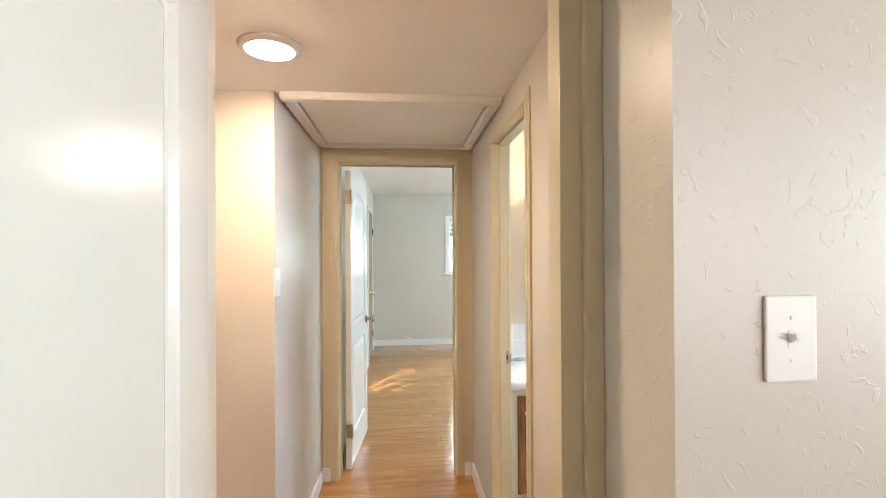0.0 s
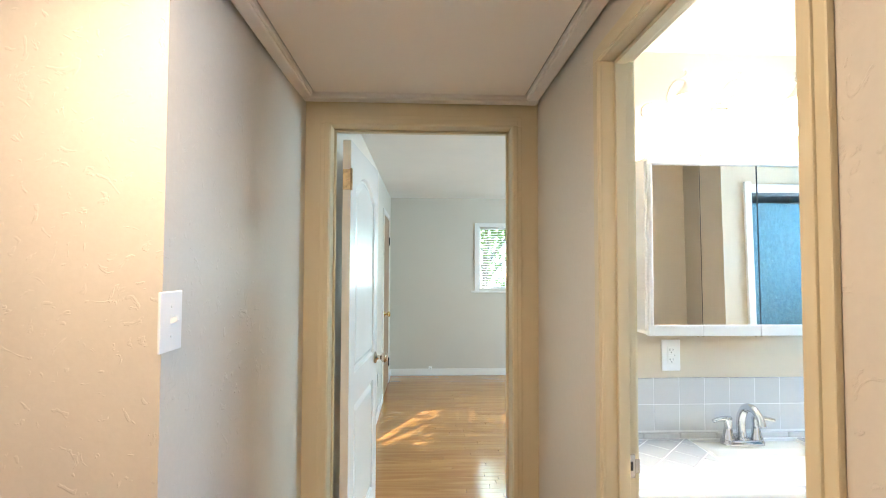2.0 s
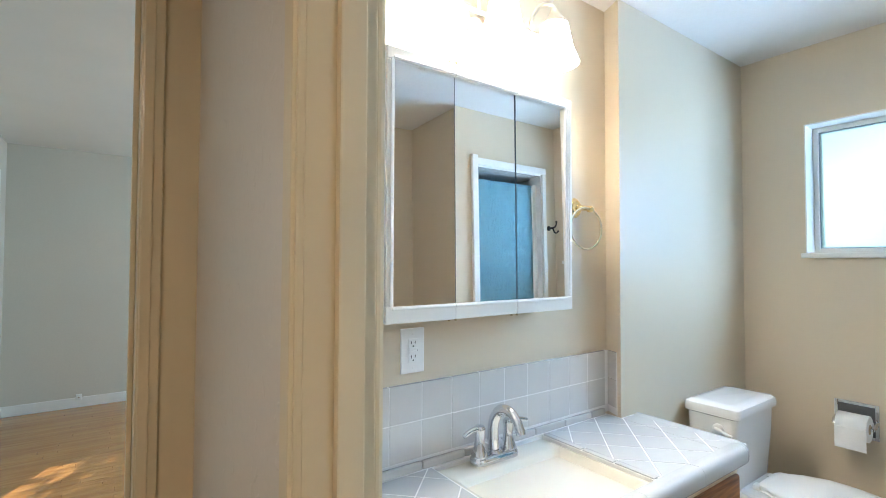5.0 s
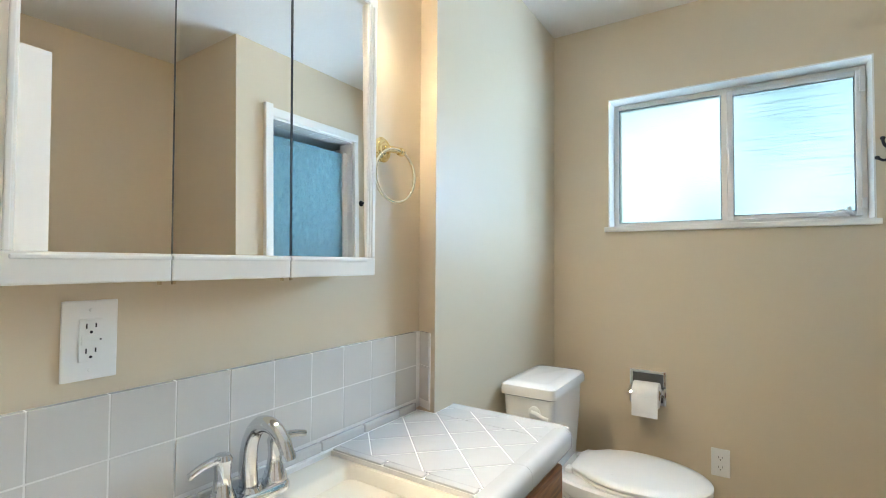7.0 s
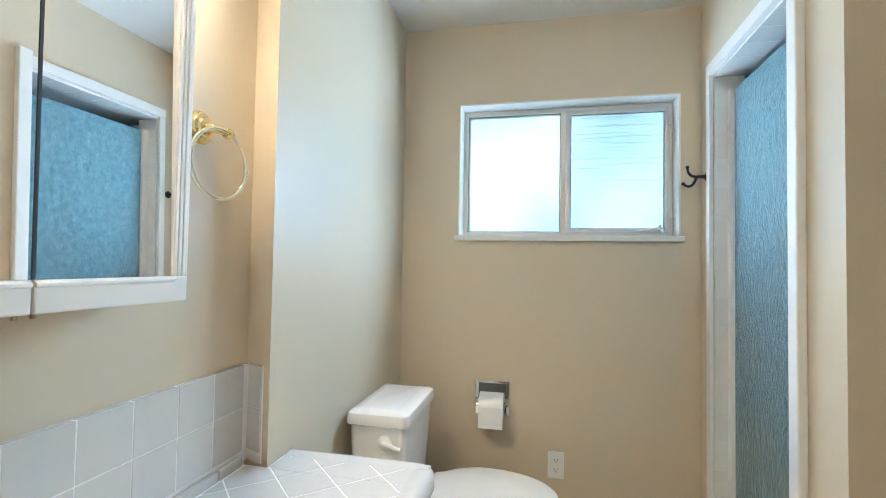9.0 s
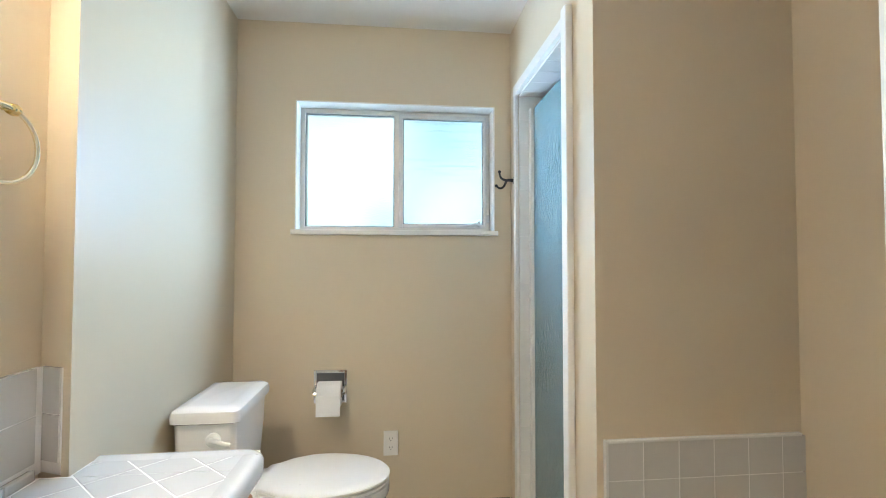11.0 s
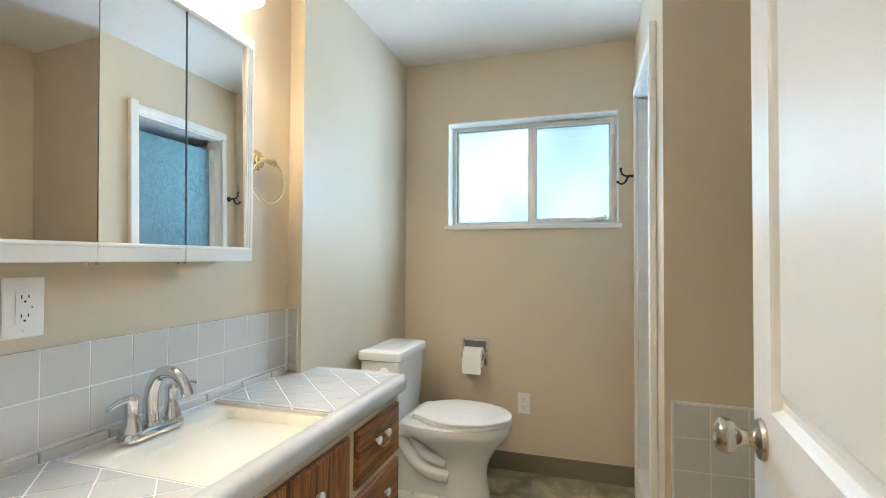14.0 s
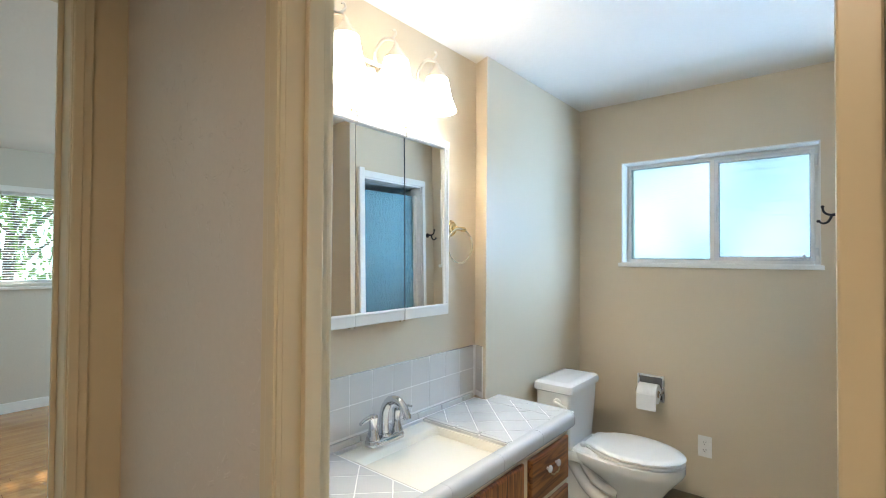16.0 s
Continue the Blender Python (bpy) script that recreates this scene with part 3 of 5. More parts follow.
# ---- doors ----
def panel_outline(x0, x1, z0, z1, arch):
    pts = [(x0, z0), (x1, z0)]
    if not arch:
        return pts + [(x1, z1), (x0, z1)]
    c, half = (x0 + x1) / 2, (x1 - x0) / 2
    shoulder = z1 - arch
    k = 14
    for i in range(k + 1):
        a = i / k * 2 - 1
        pts.append((c - a * half, shoulder + arch * math.cos(a * math.pi / 2) ** 0.85))
    return pts


def inset_outline(pts, d):
    xs, zs = [p[0] for p in pts], [p[1] for p in pts]
    cx, cz = (min(xs) + max(xs)) / 2, (min(zs) + max(zs)) / 2
    w, h = (max(xs) - min(xs)) / 2, (max(zs) - min(zs)) / 2
    return [(cx + (x - cx) * (w - d) / w, cz + (z - cz) * (h - d) / h) for x, z in pts]


def door_slab(w, h, t, top=0.115):
    """A moulded two-panel door, arched upper panel, hinged at x = 0, its faces at y = 0 and y = -t."""
    bm = bmesh.new()
    s = 0.105 if w > 0.6 else 0.09
    outlines = [panel_outline(s, w - s, 0.20, 0.795, 0), panel_outline(s, w - s, 0.935, h - top, 0.085)]
    for face, sign in ((0.0, -1.0), (-t, 1.0)):
        loops = [[(0, 0), (w, 0), (w, h), (0, h)]] + outlines
        edges = []
        for loop in loops:
            vs = [bm.verts.new((x, face, z)) for x, z in loop]
            edges += [bm.edges.new((vs[i], vs[(i + 1) % len(vs)])) for i in range(len(vs))]
        bmesh.ops.triangle_fill(bm, use_beauty=True, edges=edges)
        for loop in outlines:
            rings = []
            for inset, depth in ((0.0, 0.0), (0.004, 0.004), (0.010, 0.013), (0.021, 0.013), (0.041, 0.003), (0.045, 0.002)):
                rings.append([(x, face + sign * depth, z) for x, z in inset_outline(loop, inset)])
            loft(bm, rings, close_ends=False)
            bm.faces.new([bm.verts.new(p) for p in rings[-1]])
    for quad in (((0, 0, 0), (0, -t, 0), (0, -t, h), (0, 0, h)), ((w, 0, 0), (w, -t, 0), (w, -t, h), (w, 0, h)), ((0, 0, h), (0, -t, h), (w, -t, h), (w, 0, h)), ((0, 0, 0), (0, -t, 0), (w, -t, 0), (w, 0, 0))):
        bm.faces.new([bm.verts.new(c) for c in quad])
    bmesh.ops.remove_doubles(bm, verts=bm.verts, dist=1e-5)
    return bm


KNOB = [(0.0, 0.0), (0.032, 0.0), (0.033, 0.003), (0.030, 0.008), (0.016, 0.012), (0.0125, 0.016), (0.0120, 0.030), (0.016, 0.036), (0.025, 0.042), (0.0285, 0.051), (0.0275, 0.060), (0.021, 0.067), (0.012, 0.0685), (0.0115, 0.0665), (0.0, 0.0665)]


def hinge_leaf(parent, z, x=0.0, y=0.0):
    h = part("hinge", boxes((x - 0.0035, x + 0.001, y - 0.034, y - 0.003, z - 0.045, z + 0.045), bevel=0.0008), BRASS_OLD, parent, "worn brass butt hinge")
    part("knuckle", revolve([(0.0, -0.048), (0.006, -0.048), (0.006, 0.048), (0.0, 0.048)], 10, Matrix.Translation((x - 0.004, y + 0.004, z))), BRASS_OLD, h)
    bm = bmesh.new()
    for dz in (-0.03, 0.0, 0.03):
        revolve([(0.0, 0.0), (0.004, 0.0), (0.003, 0.0012), (0.0, 0.0012)], 8, Matrix.Translation((x - 0.0035, y - 0.02 + 0.006 * (dz == 0), z + dz)) @ Matrix.Rotation(-math.pi / 2, 4, "Y"), bm)
    part("screws", bm, NICKEL, h)
    return h


def door(name, label, w, h, where, knob_z=0.905, hinges=(0.25, 1.80), both=True, set_in=0.06, top=0.115):
    e = thing(name, label, "door")
    e.matrix_basis = where
    part("slab", door_slab(w, h, 0.035, top), DOORW, e)
    front = Matrix.Translation((w - set_in, 0.0, knob_z)) @ Matrix.Rotation(-math.pi / 2, 4, "X")
    part("door_knob", revolve(KNOB, 28, front), NICKEL, e, "satin nickel door knob", smooth=True)
    if both:
        back = Matrix.Translation((w - set_in, -0.035, knob_z)) @ Matrix.Rotation(math.pi / 2, 4, "X")
        part("door_knob", revolve(KNOB, 28, back), NICKEL, e, "satin nickel door knob", smooth=True)
    part("latch_plate", boxes((w - 0.0005, w + 0.001, -0.030, -0.006, knob_z - 0.03, knob_z + 0.03), (w + 0.001, w + 0.008, -0.024, -0.012, knob_z - 0.008, knob_z + 0.008), bevel=0.0004), NICKEL, e, "nickel latch plate")
    for z in hinges:
        hinge_leaf(e, z)
    return e


# local x runs along the leaf from the hinge; local y = 0 is one face
door("bedroom_door", "white moulded two-panel door, arched top panel, standing open", 0.69, 1.975, pose(-0.134, 3.325, 0.012, 0, 0, 85.6) @ Matrix.Diagonal((1, -1, 1, 1)))
door("bathroom_door", "white moulded two-panel door, standing wide open into the bathroom", 0.690, 1.965, pose(0.768, 1.840, 0.012, 0, 0, -5.0), knob_z=0.880)
door("first_door", "white moulded two-panel door, standing open beside the first doorway", 0.70, 2.0, pose(-0.158, 1.112, 0.012, 0, 0, -92.0), hinges=(), top=0.06)
door("closet_door", "white moulded two-panel door, closed, at the end of the hall recess", 0.675, 2.03, pose(-1.436, 2.29, 0.012, 0, 0, 0) @ Matrix.Diagonal((1, -1, 1, 1)), both=False, hinges=(), set_in=0.10)

# strike plate on the far jamb of the bathroom doorway
strike = thing("strike_plate", "satin nickel strike plate on the painted jamb", "strike plate", (0.728, 2.493, 0.918))
part("plate", boxes((-0.013, 0.008, -0.0022, 0.0, -0.03, 0.03), bevel=0.0006), NICKEL, strike)
part("lip", boxes((0.008, 0.020, -0.0022, 0.0, -0.018, 0.018), bevel=0.0006), NICKEL, strike)
part("slot", boxes((-0.009, 0.002, -0.0032, -0.002, -0.011, 0.011)), DARK, strike)

# wooden closet door in the bedroom's side wall
cd = thing("wooden_closet_door", "varnished brown wooden closet door, slightly ajar, in a painted frame", "door", (-0.236, 7.045, 0.01), 0)
part("slab", boxes((-0.034, 0.004, -0.735, 0.0, 0.0, 1.98), bevel=0.002), OAK_DOOR, cd)
for z in (0.25, 1.72):
    part("hinge", boxes((0.004, 0.016, -0.012, 0.012, z - 0.05, z + 0.05), bevel=0.002), IRON, cd, "black iron hinge")
part("door_knob", revolve(KNOB, 20, Matrix.Translation((0.004, -0.675, 0.90)) @ Matrix.Rotation(math.pi / 2, 4, "Y")), BRASS, cd, "brass knob", smooth=True)
tagged(part("trim_wooden_closet", boxes((-0.24, -0.227, 6.24, 6.296, 0, 2.05), (-0.24, -0.227, 7.062, 7.115, 0, 2.05), (-0.24, -0.227, 6.296, 7.062, 1.998, 2.05), bevel=0.003), TRIM_W), "white painted casing round the closet door", "", "", "structure")


# ---- switches and outlets ----
def switch_plate(where, label, tone=PLASTIC):
    """Faces local -y; centred on its plate."""
    e = thing("light_switch", label, "switch", group="light switches")
    e.matrix_basis = where
    part("cover_plate", boxes((-0.039, 0.039, -0.006, 0.0, -0.061, 0.061), bevel=0.003), tone, e)
    part("toggle_slot", boxes((-0.006, 0.006, -0.0068, -0.005, -0.013, 0.013), bevel=0.0006), tone, e)
    bm = bmesh.new()
    loft(bm, [[(-0.0045, -0.006, -0.006), (0.0045, -0.006, -0.006), (0.0045, -0.006, 0.006), (-0.0045, -0.006, 0.006)], [(-0.0038, -0.020, 0.002), (0.0038, -0.020, 0.002), (0.0038, -0.017, 0.010), (-0.0038, -0.017, 0.010)]])
    part("toggle", bm, tone, e)
    for z in (0.030, -0.030):
        part("screw", revolve([(0, 0), (0.0032, 0), (0.0026, 0.0012), (0, 0.0012)], 10, Matrix.Translation((0, -0.006, z)) @ Matrix.Rotation(math.pi / 2, 4, "X")), tone, e)
    return e


def outlet(where, label, gfci):
    e = thing("power_outlet", label, "outlet", group="power outlets")
    e.matrix_basis = where
    part("cover_plate", boxes((-0.039 if gfci else -0.034, 0.039 if gfci else 0.034, -0.006, 0.0, -0.064 if gfci else -0.057, 0.064 if gfci else 0.057), bevel=0.003), PLASTIC, e)
    part("socket_block", boxes((-0.0165, 0.0165, -0.0085, -0.0055, -0.034, 0.034), bevel=0.001), PLASTIC, e)
    for z in (0.019, -0.021):
        part("socket_slot", boxes((-0.0075, -0.0055, -0.0091, -0.008, z, z + 0.008)), DARK, e, "dark slot")
        part("socket_slot", boxes((0.0055, 0.0075, -0.0091, -0.008, z + 0.001, z + 0.008)), DARK, e, "dark slot")
        part("earth_hole", revolve([(0, 0), (0.0024, 0), (0.0024, 0.0006), (0, 0.0006)], 8, Matrix.Translation((0, -0.0085, z - 0.006)) @ Matrix.Rotation(math.pi / 2, 4, "X")), DARK, e, "dark round hole")
    if gfci:
        for z in (0.005, -0.004):
            part("test_button", boxes((-0.013, 0.010, -0.0100, -0.008, z - 0.0035, z + 0.0035), bevel=0.0005), PLASTIC, e)
        part("indicator", boxes((0.012, 0.0145, -0.0092, -0.008, -0.001, 0.0015)), DARK, e)
    for z in (0.048, -0.048):
        part("screw", revolve([(0, 0), (0.0030, 0), (0.0024, 0.0012), (0, 0.0012)], 10, Matrix.Translation((0, -0.006, z)) @ Matrix.Rotation(math.pi / 2, 4, "X")), PLASTIC, e)
    return e


switch_plate(pose(0.756, 0.82, 1.324), "white plastic toggle switch on the wall by the first doorway")
switch_plate(pose(-0.3345, 2.262, 1.322, 0, 0, 88), "white plastic toggle switch on the textured hall wall")
outlet(pose(1.212, 3.19, 1.069), "white grounded outlet with test buttons above the backsplash", True)
outlet(pose(3.158, 2.387, 0.377, 0, 0, -90), "white wall outlet low on the window wall", False)

outlet(pose(-0.24, 5.76, 0.355, 0, 0, 90), "white wall outlet low on the bedroom wall", False)
cap = thing("cable_cap", "small white cable cap on the skirting board", "cable cap", (0.29, 7.416, 0.094))
part("cover", boxes((-0.022, 0.022, -0.016, 0.0, -0.026, 0.026), bevel=0.006), PLASTIC, cap, smooth=True)
part("socket", revolve([(0.0, 0.0), (0.006, 0.0), (0.006, 0.008), (0.003, 0.010), (0.0, 0.010)], 12, Matrix.Translation((0, -0.016, 0)) @ Matrix.Rotation(math.pi / 2, 4, "X")), NICKEL, cap)

# ---- hall ceiling lamp ----
lamp = thing("ceiling_lamp", "lit round flush ceiling lamp with a white trim ring", "lamp", (-0.232, 1.80, H_HALL))
part("trim_ring", revolve([(0.078, 0.0), (0.104, 0.0), (0.104, -0.005), (0.094, -0.014), (0.080, -0.016), (0.078, -0.012)], 48), TRIM_W, lamp, smooth=True)
part("lens", revolve([(0.0, -0.0255), (0.040, -0.0245), (0.062, -0.021), (0.074, -0.016), (0.0785, -0.011), (0.0785, -0.004), (0.0, -0.004)], 40), LENS, lamp, "glowing warm lens", smooth=True)


# ---- bathroom: vanity ----
def rounded_rect(cx, cy, w, d, r, z, n=6):
    pts = []
    for k, (sx, sy) in enumerate(((1, 1), (-1, 1), (-1, -1), (1, -1))):
        for i in range(n + 1):
            a = math.pi / 2 * (k + i / n)
            pts.append((cx + sx * (w / 2 - r) + r * math.cos(a), cy + sy * (d / 2 - r) + r * math.sin(a), z))
    return pts


vanity = thing("vanity_cabinet", "cream painted vanity cabinet with stained oak doors and drawers", "cabinet", (0.778, 2.735, 0.0))
part("body", boxes((0.0, 1.392, 0.0, 0.018, 0.09, 0.69), (0.0, 1.392, 0.06, 0.45, 0.0, 0.09), (0.0, 0.018, 0.018, 0.45, 0.09, 0.69), (1.374, 1.392, 0.018, 0.36, 0.09, 0.69), bevel=0.0015), CREAM, vanity, "cream painted carcass")


def lipped_front(x0, x1, z0, z1):
    bm = bmesh.new()
    rings = []
    for inset, out_ in ((0.0, 0.0), (0.0, -0.008), (0.003, -0.013), (0.010, -0.016), (0.012, -0.016)):
        rings.append([(x0 + inset, out_, z0 + inset), (x1 - inset, out_, z0 + inset), (x1 - inset, out_, z1 - inset), (x0 + inset, out_, z1 - inset)])
    return loft(bm, rings)


def drop_pull(parent, x, z):
    """Two white ceramic buttons with a swinging bail between them."""
    for s in (-1, 1):
        part("ceramic_button", revolve([(0.0, 0.0), (0.006, 0.0), (0.006, 0.006), (0.0135, 0.010), (0.0145, 0.015), (0.010, 0.020), (0.0, 0.0215)], 18, Matrix.Translation((x + s * 0.037, -0.016, z)) @ Matrix.Rotation(math.pi / 2, 4, "X")), PORC, parent, "white ceramic button", smooth=True)
    part("bail", tube([(x - 0.037, -0.030, z - 0.003), (x - 0.034, -0.034, z - 0.018), (x - 0.014, -0.036, z - 0.026), (x, -0.037, z - 0.022), (x + 0.014, -0.036, z - 0.026), (x + 0.034, -0.034, z - 0.018), (x + 0.037, -0.030, z - 0.003)], 0.0028, 8, steps=4), BRASS_OLD, parent, "worn brass bail", smooth=True)


for z0, z1 in ((0.468, 0.645), (0.262, 0.442), (0.105, 0.238)):
    dr = part("drawer", lipped_front(1.048, 1.378, z0, z1), OAK_DRAWER, vanity, "stained oak drawer front")
    drop_pull(dr, 1.213, (z0 + z1) / 2 + 0.02)
for x0, x1, kx in ((0.705, 1.004, 0.74), (0.395, 0.697, 0.665), (0.06, 0.387, 0.10)):
    dr = part("cabinet_door", lipped_front(x0, x1, 0.105, 0.648), OAK_DARK, vanity, "stained oak cabinet door")
    drop_pull(dr, kx + (0.045 if kx < (x0 + x1) / 2 else -0.045), 0.56)

# worktop: a slab with the basin's hole, tiled on the diagonal with rounded edge tiles
CT = 0.737
BX0, BX1, BY0, BY1 = 1.262, 1.708, 2.749, 3.150
top = thing("vanity_worktop", "white diagonally tiled worktop with rounded edge tiles and white grout", "worktop", (0.0, 0.0, 0.0))
part("mortar_bed", boxes((0.772, BX0, 2.715, 3.188, 0.69, CT - 0.0008), (BX1, 2.084, 2.715, 3.188, 0.69, CT - 0.0008), (2.084, 2.195, 2.715, 3.098, 0.69, CT - 0.0008), (BX0, BX1, 2.715, BY0, 0.69, CT - 0.0008), (BX0, BX1, BY1, 3.188, 0.69, CT - 0.0008)), GROUT, top, "white grout")


def clip_poly(poly, axis, limit, keep_less):
    out_ = []
    for i, p in enumerate(poly):
        q = poly[(i + 1) % len(poly)]
        a = (p[axis] <= limit) if keep_less else (p[axis] >= limit)
        b = (q[axis] <= limit) if keep_less else (q[axis] >= limit)
        if a:
            out_.append(p)
        if a != b:
            u = (limit - p[axis]) / (q[axis] - p[axis])
            out_.append((p[0] + (q[0] - p[0]) * u, p[1] + (q[1] - p[1]) * u))
    return out_


def prism(poly, z0, z1, edge=0.0012):
    cx = sum(p[0] for p in poly) / len(poly)
    cy = sum(p[1] for p in poly) / len(poly)
    size = max(0.01, max(math.hypot(p[0] - cx, p[1] - cy) for p in poly))
    small = [(cx + (p[0] - cx) * (1 - edge / size), cy + (p[1] - cy) * (1 - edge / size)) for p in poly]
    bm = bmesh.new()
    return loft(bm, [[(x, y, z0) for x, y in poly], [(x, y, z1 - edge) for x, y in poly], [(x, y, z1) for x, y in small]])


PITCH, HALFT = 0.1065, 0.1033 / 2
regions = ((0.778, BX0 - 0.004, 2.745, 3.155), (BX1 + 0.030, 2.078, 2.745, 3.155), (2.0795, 2.162, 2.745, 3.094))
c45 = math.sqrt(0.5)
for rx0, rx1, ry0, ry1 in regions:
    for i in range(-14, 15):
        for j in range(-14, 15):
            ox, oy = 2.115 - 0.002, 3.119 - 0.0
            cx, cy = ox + (i - j) * PITCH * c45, oy + (i + j + 1) * PITCH * c45
            if not (rx0 - 0.08 < cx < rx1 + 0.08 and ry0 - 0.08 < cy < ry1 + 0.08):
                continue
            r = HALFT / c45
            poly = [(cx + r, cy), (cx, cy + r), (cx - r, cy), (cx, cy - r)]
            for axis, limit, less in ((0, rx0, False), (0, rx1, True), (1, ry0, False), (1, ry1, True)):
                poly = clip_poly(poly, axis, limit, less) if len(poly) > 2 else []
            if len(poly) > 2:
                w_ = max(p[0] for p in poly) - min(p[0] for p in poly)
                h_ = max(p[1] for p in poly) - min(p[1] for p in poly)
                if min(w_, h_) > 0.008:
                    part("tile", prism(poly, CT - 0.012, CT), TILE_C, top)


def nose_profile(drop=0.052):
    prof = [(-0.034, 0.0), (-0.020, 0.0022), (-0.008, 0.0034)]
    prof += [(-0.0065 + 0.022 * math.sin(a), -0.0186 + 0.022 * math.cos(a)) for a in [math.pi / 2 * k / 7 for k in range(1, 8)]]
    prof += [(0.0155, -drop + 0.008), (0.0125, -drop + 0.002), (0.009, -drop), (0.004, -drop), (0.004, -0.014), (-0.034, -0.014)]
    return prof


def edge_tile(a, b, length_axis):
    """A rounded edge tile from a to b along one axis; its nose points out."""
    bm = bmesh.new()
    rings = []
    for s in (a, b):
        ring = []
        for o, h in nose_profile():
            if length_axis == 0:
                ring.append((s, 2.7145 - o, CT + h))
            else:
                ring.append((2.194 + o, s, CT + h))
        rings.append(ring)
    return loft(bm, rings)


x = 0.778
while x < 2.15:
    x1 = min(x + 0.2765, 2.160)
    part("edge_tile", edge_tile(x, x1 - 0.0008, 0), TILE_C, top, smooth=True)
    x = x1
y = 2.7485
while y < 3.09:
    y1 = min(y + 0.174, 3.096)
    part("edge_tile", edge_tile(y, y1 - 0.0008, 1), TILE_C, top, smooth=True)
    y = y1
bm = bmesh.new()
loft(bm, [[(2.160 + max(0.0006, 0.034 + o) * math.sin(a), 2.7485 - max(0.0006, 0.034 + o) * math.cos(a), CT + h) for o, h in nose_profile()] for a in [math.pi / 2 * k / 8 for k in range(9)]])
part("corner_tile", bm, TILE_C, top, smooth=True)
# trim tiles along the basin's two ends and rear
for x0, x1, y0, y1 in ((BX1 + 0.001, BX1 + 0.027, BY0, 2.875), (BX1 + 0.001, BX1 + 0.027, 2.877, 2.990), (BX1 + 0.001, BX1 + 0.027, 2.992, BY1)):
    part("trim_tile", boxes((x0, x1, y0, y1, CT - 0.03, CT + 0.005), bevel=0.009), TILE_C, top, smooth=True)

x = 0.778
while x < 2.07:
    x1 = min(x + 0.152, 2.078)
    part("cove_tile", boxes((x, x1 - 0.002, 3.160, 3.1752, CT - 0.004, 0.759), bevel=0.006), TILE, top)
    x = x1

# basin
basin = thing("wash_basin", "almond enamelled rectangular basin sunk into the tiled worktop", "basin", ((BX0 + BX1) / 2, (BY0 + BY1) / 2, CT - 0.006))
bw, bd = BX1 - BX0 - 0.002, BY1 - BY0 - 0.002
bm = bmesh.new()
rings = [rounded_rect(0, 0, bw, bd, 0.010, -0.03), rounded_rect(0, 0, bw, bd, 0.010, -0.008), rounded_rect(0, 0, bw - 0.006, bd - 0.006, 0.010, -0.004), rounded_rect(0.004, -0.030, bw - 0.030, bd - 0.076, 0.016, -0.005), rounded_rect(0.006, -0.031, bw - 0.044, bd - 0.090, 0.020, -0.012), rounded_rect(0.014, -0.028, bw - 0.090, bd - 0.128, 0.026, -0.045), rounded_rect(0.028, -0.022, bw - 0.160, bd - 0.180, 0.034, -0.095), rounded_rect(0.032, -0.018, bw - 0.200, bd - 0.215, 0.040, -0.120), rounded_rect(0.034, -0.014, bw - 0.255, bd - 0.270, 0.034, -0.129), rounded_rect(0.034, -0.012, 0.05, 0.05, 0.024, -0.132)]
loft(bm, rings)
part("bowl", bm, BISQUE, basin, smooth=True)
part("drain_ring", revolve([(0.012, 0.0), (0.022, 0.0), (0.023, 0.003), (0.018, 0.004), (0.012, 0.002)], 24, Matrix.Translation((0.034, -0.012, -0.132))), CHROME, basin, "chrome drain ring", smooth=True)

# mixer tap
tap = thing("mixer_tap", "polished chrome two-handle basin tap with an arched spout", "tap", (1.458, 3.112, CT - 0.005))
tap.matrix_basis = tap.matrix_basis @ Matrix.Diagonal((1.03, 1.10, 1.14, 1))
bm = bmesh.new()
loft(bm, [rounded_rect(0, 0, 0.166, 0.056, 0.027, 0.0), rounded_rect(0, 0, 0.166, 0.056, 0.027, 0.010), rounded_rect(0, 0, 0.158, 0.048, 0.023, 0.017), rounded_rect(0, 0, 0.150, 0.040, 0.019, 0.019)])
part("base_plate", bm, CHROME, tap, smooth=True)
part("spout", tube([(0, 0.002, 0.012), (0, 0.006, 0.055), (0, 0.001, 0.098), (0, -0.022, 0.130), (0, -0.058, 0.136), (0, -0.088, 0.118), (0, -0.100, 0.098)], (0.0175, 0.0115), 18), CHROME, tap, smooth=True)
part("spout_collar", revolve([(0.0, 0.014), (0.024, 0.014), (0.024, 0.020), (0.0195, 0.026), (0.0, 0.026)], 24), CHROME, tap, smooth=True)
part("aerator", revolve([(0.0, 0.0), (0.0125, 0.0), (0.0135, 0.004), (0.0135, 0.013), (0.0, 0.013)], 18, Matrix.Translation((0, -0.103, 0.089)) @ Matrix.Rotation(radians(-22), 4, "X")), CHROME, tap, smooth=True)
for s in (-1, 1):
    hd = part("handle", revolve([(0.0, 0.014), (0.024, 0.014), (0.0235, 0.022), (0.0165, 0.040), (0.0135, 0.060), (0.0145, 0.078), (0.0165, 0.086), (0.0125, 0.094), (0.0, 0.096)], 22, Matrix.Translation((s * 0.056, 0, 0))), CHROME, tap, "chrome tap handle", smooth=True)
    part("lever", tube([(s * 0.056, -0.001, 0.086), (s * 0.075, -0.003, 0.089), (s * 0.100, -0.006, 0.087), (s * 0.122, -0.010, 0.082)], (0.0085, 0.0060), 12), CHROME, hd, smooth=True)
part("lift_rod", tube([(0.0, 0.022, 0.018), (0.0, 0.022, 0.062)], 0.0022, 8, steps=0), CHROME, tap)

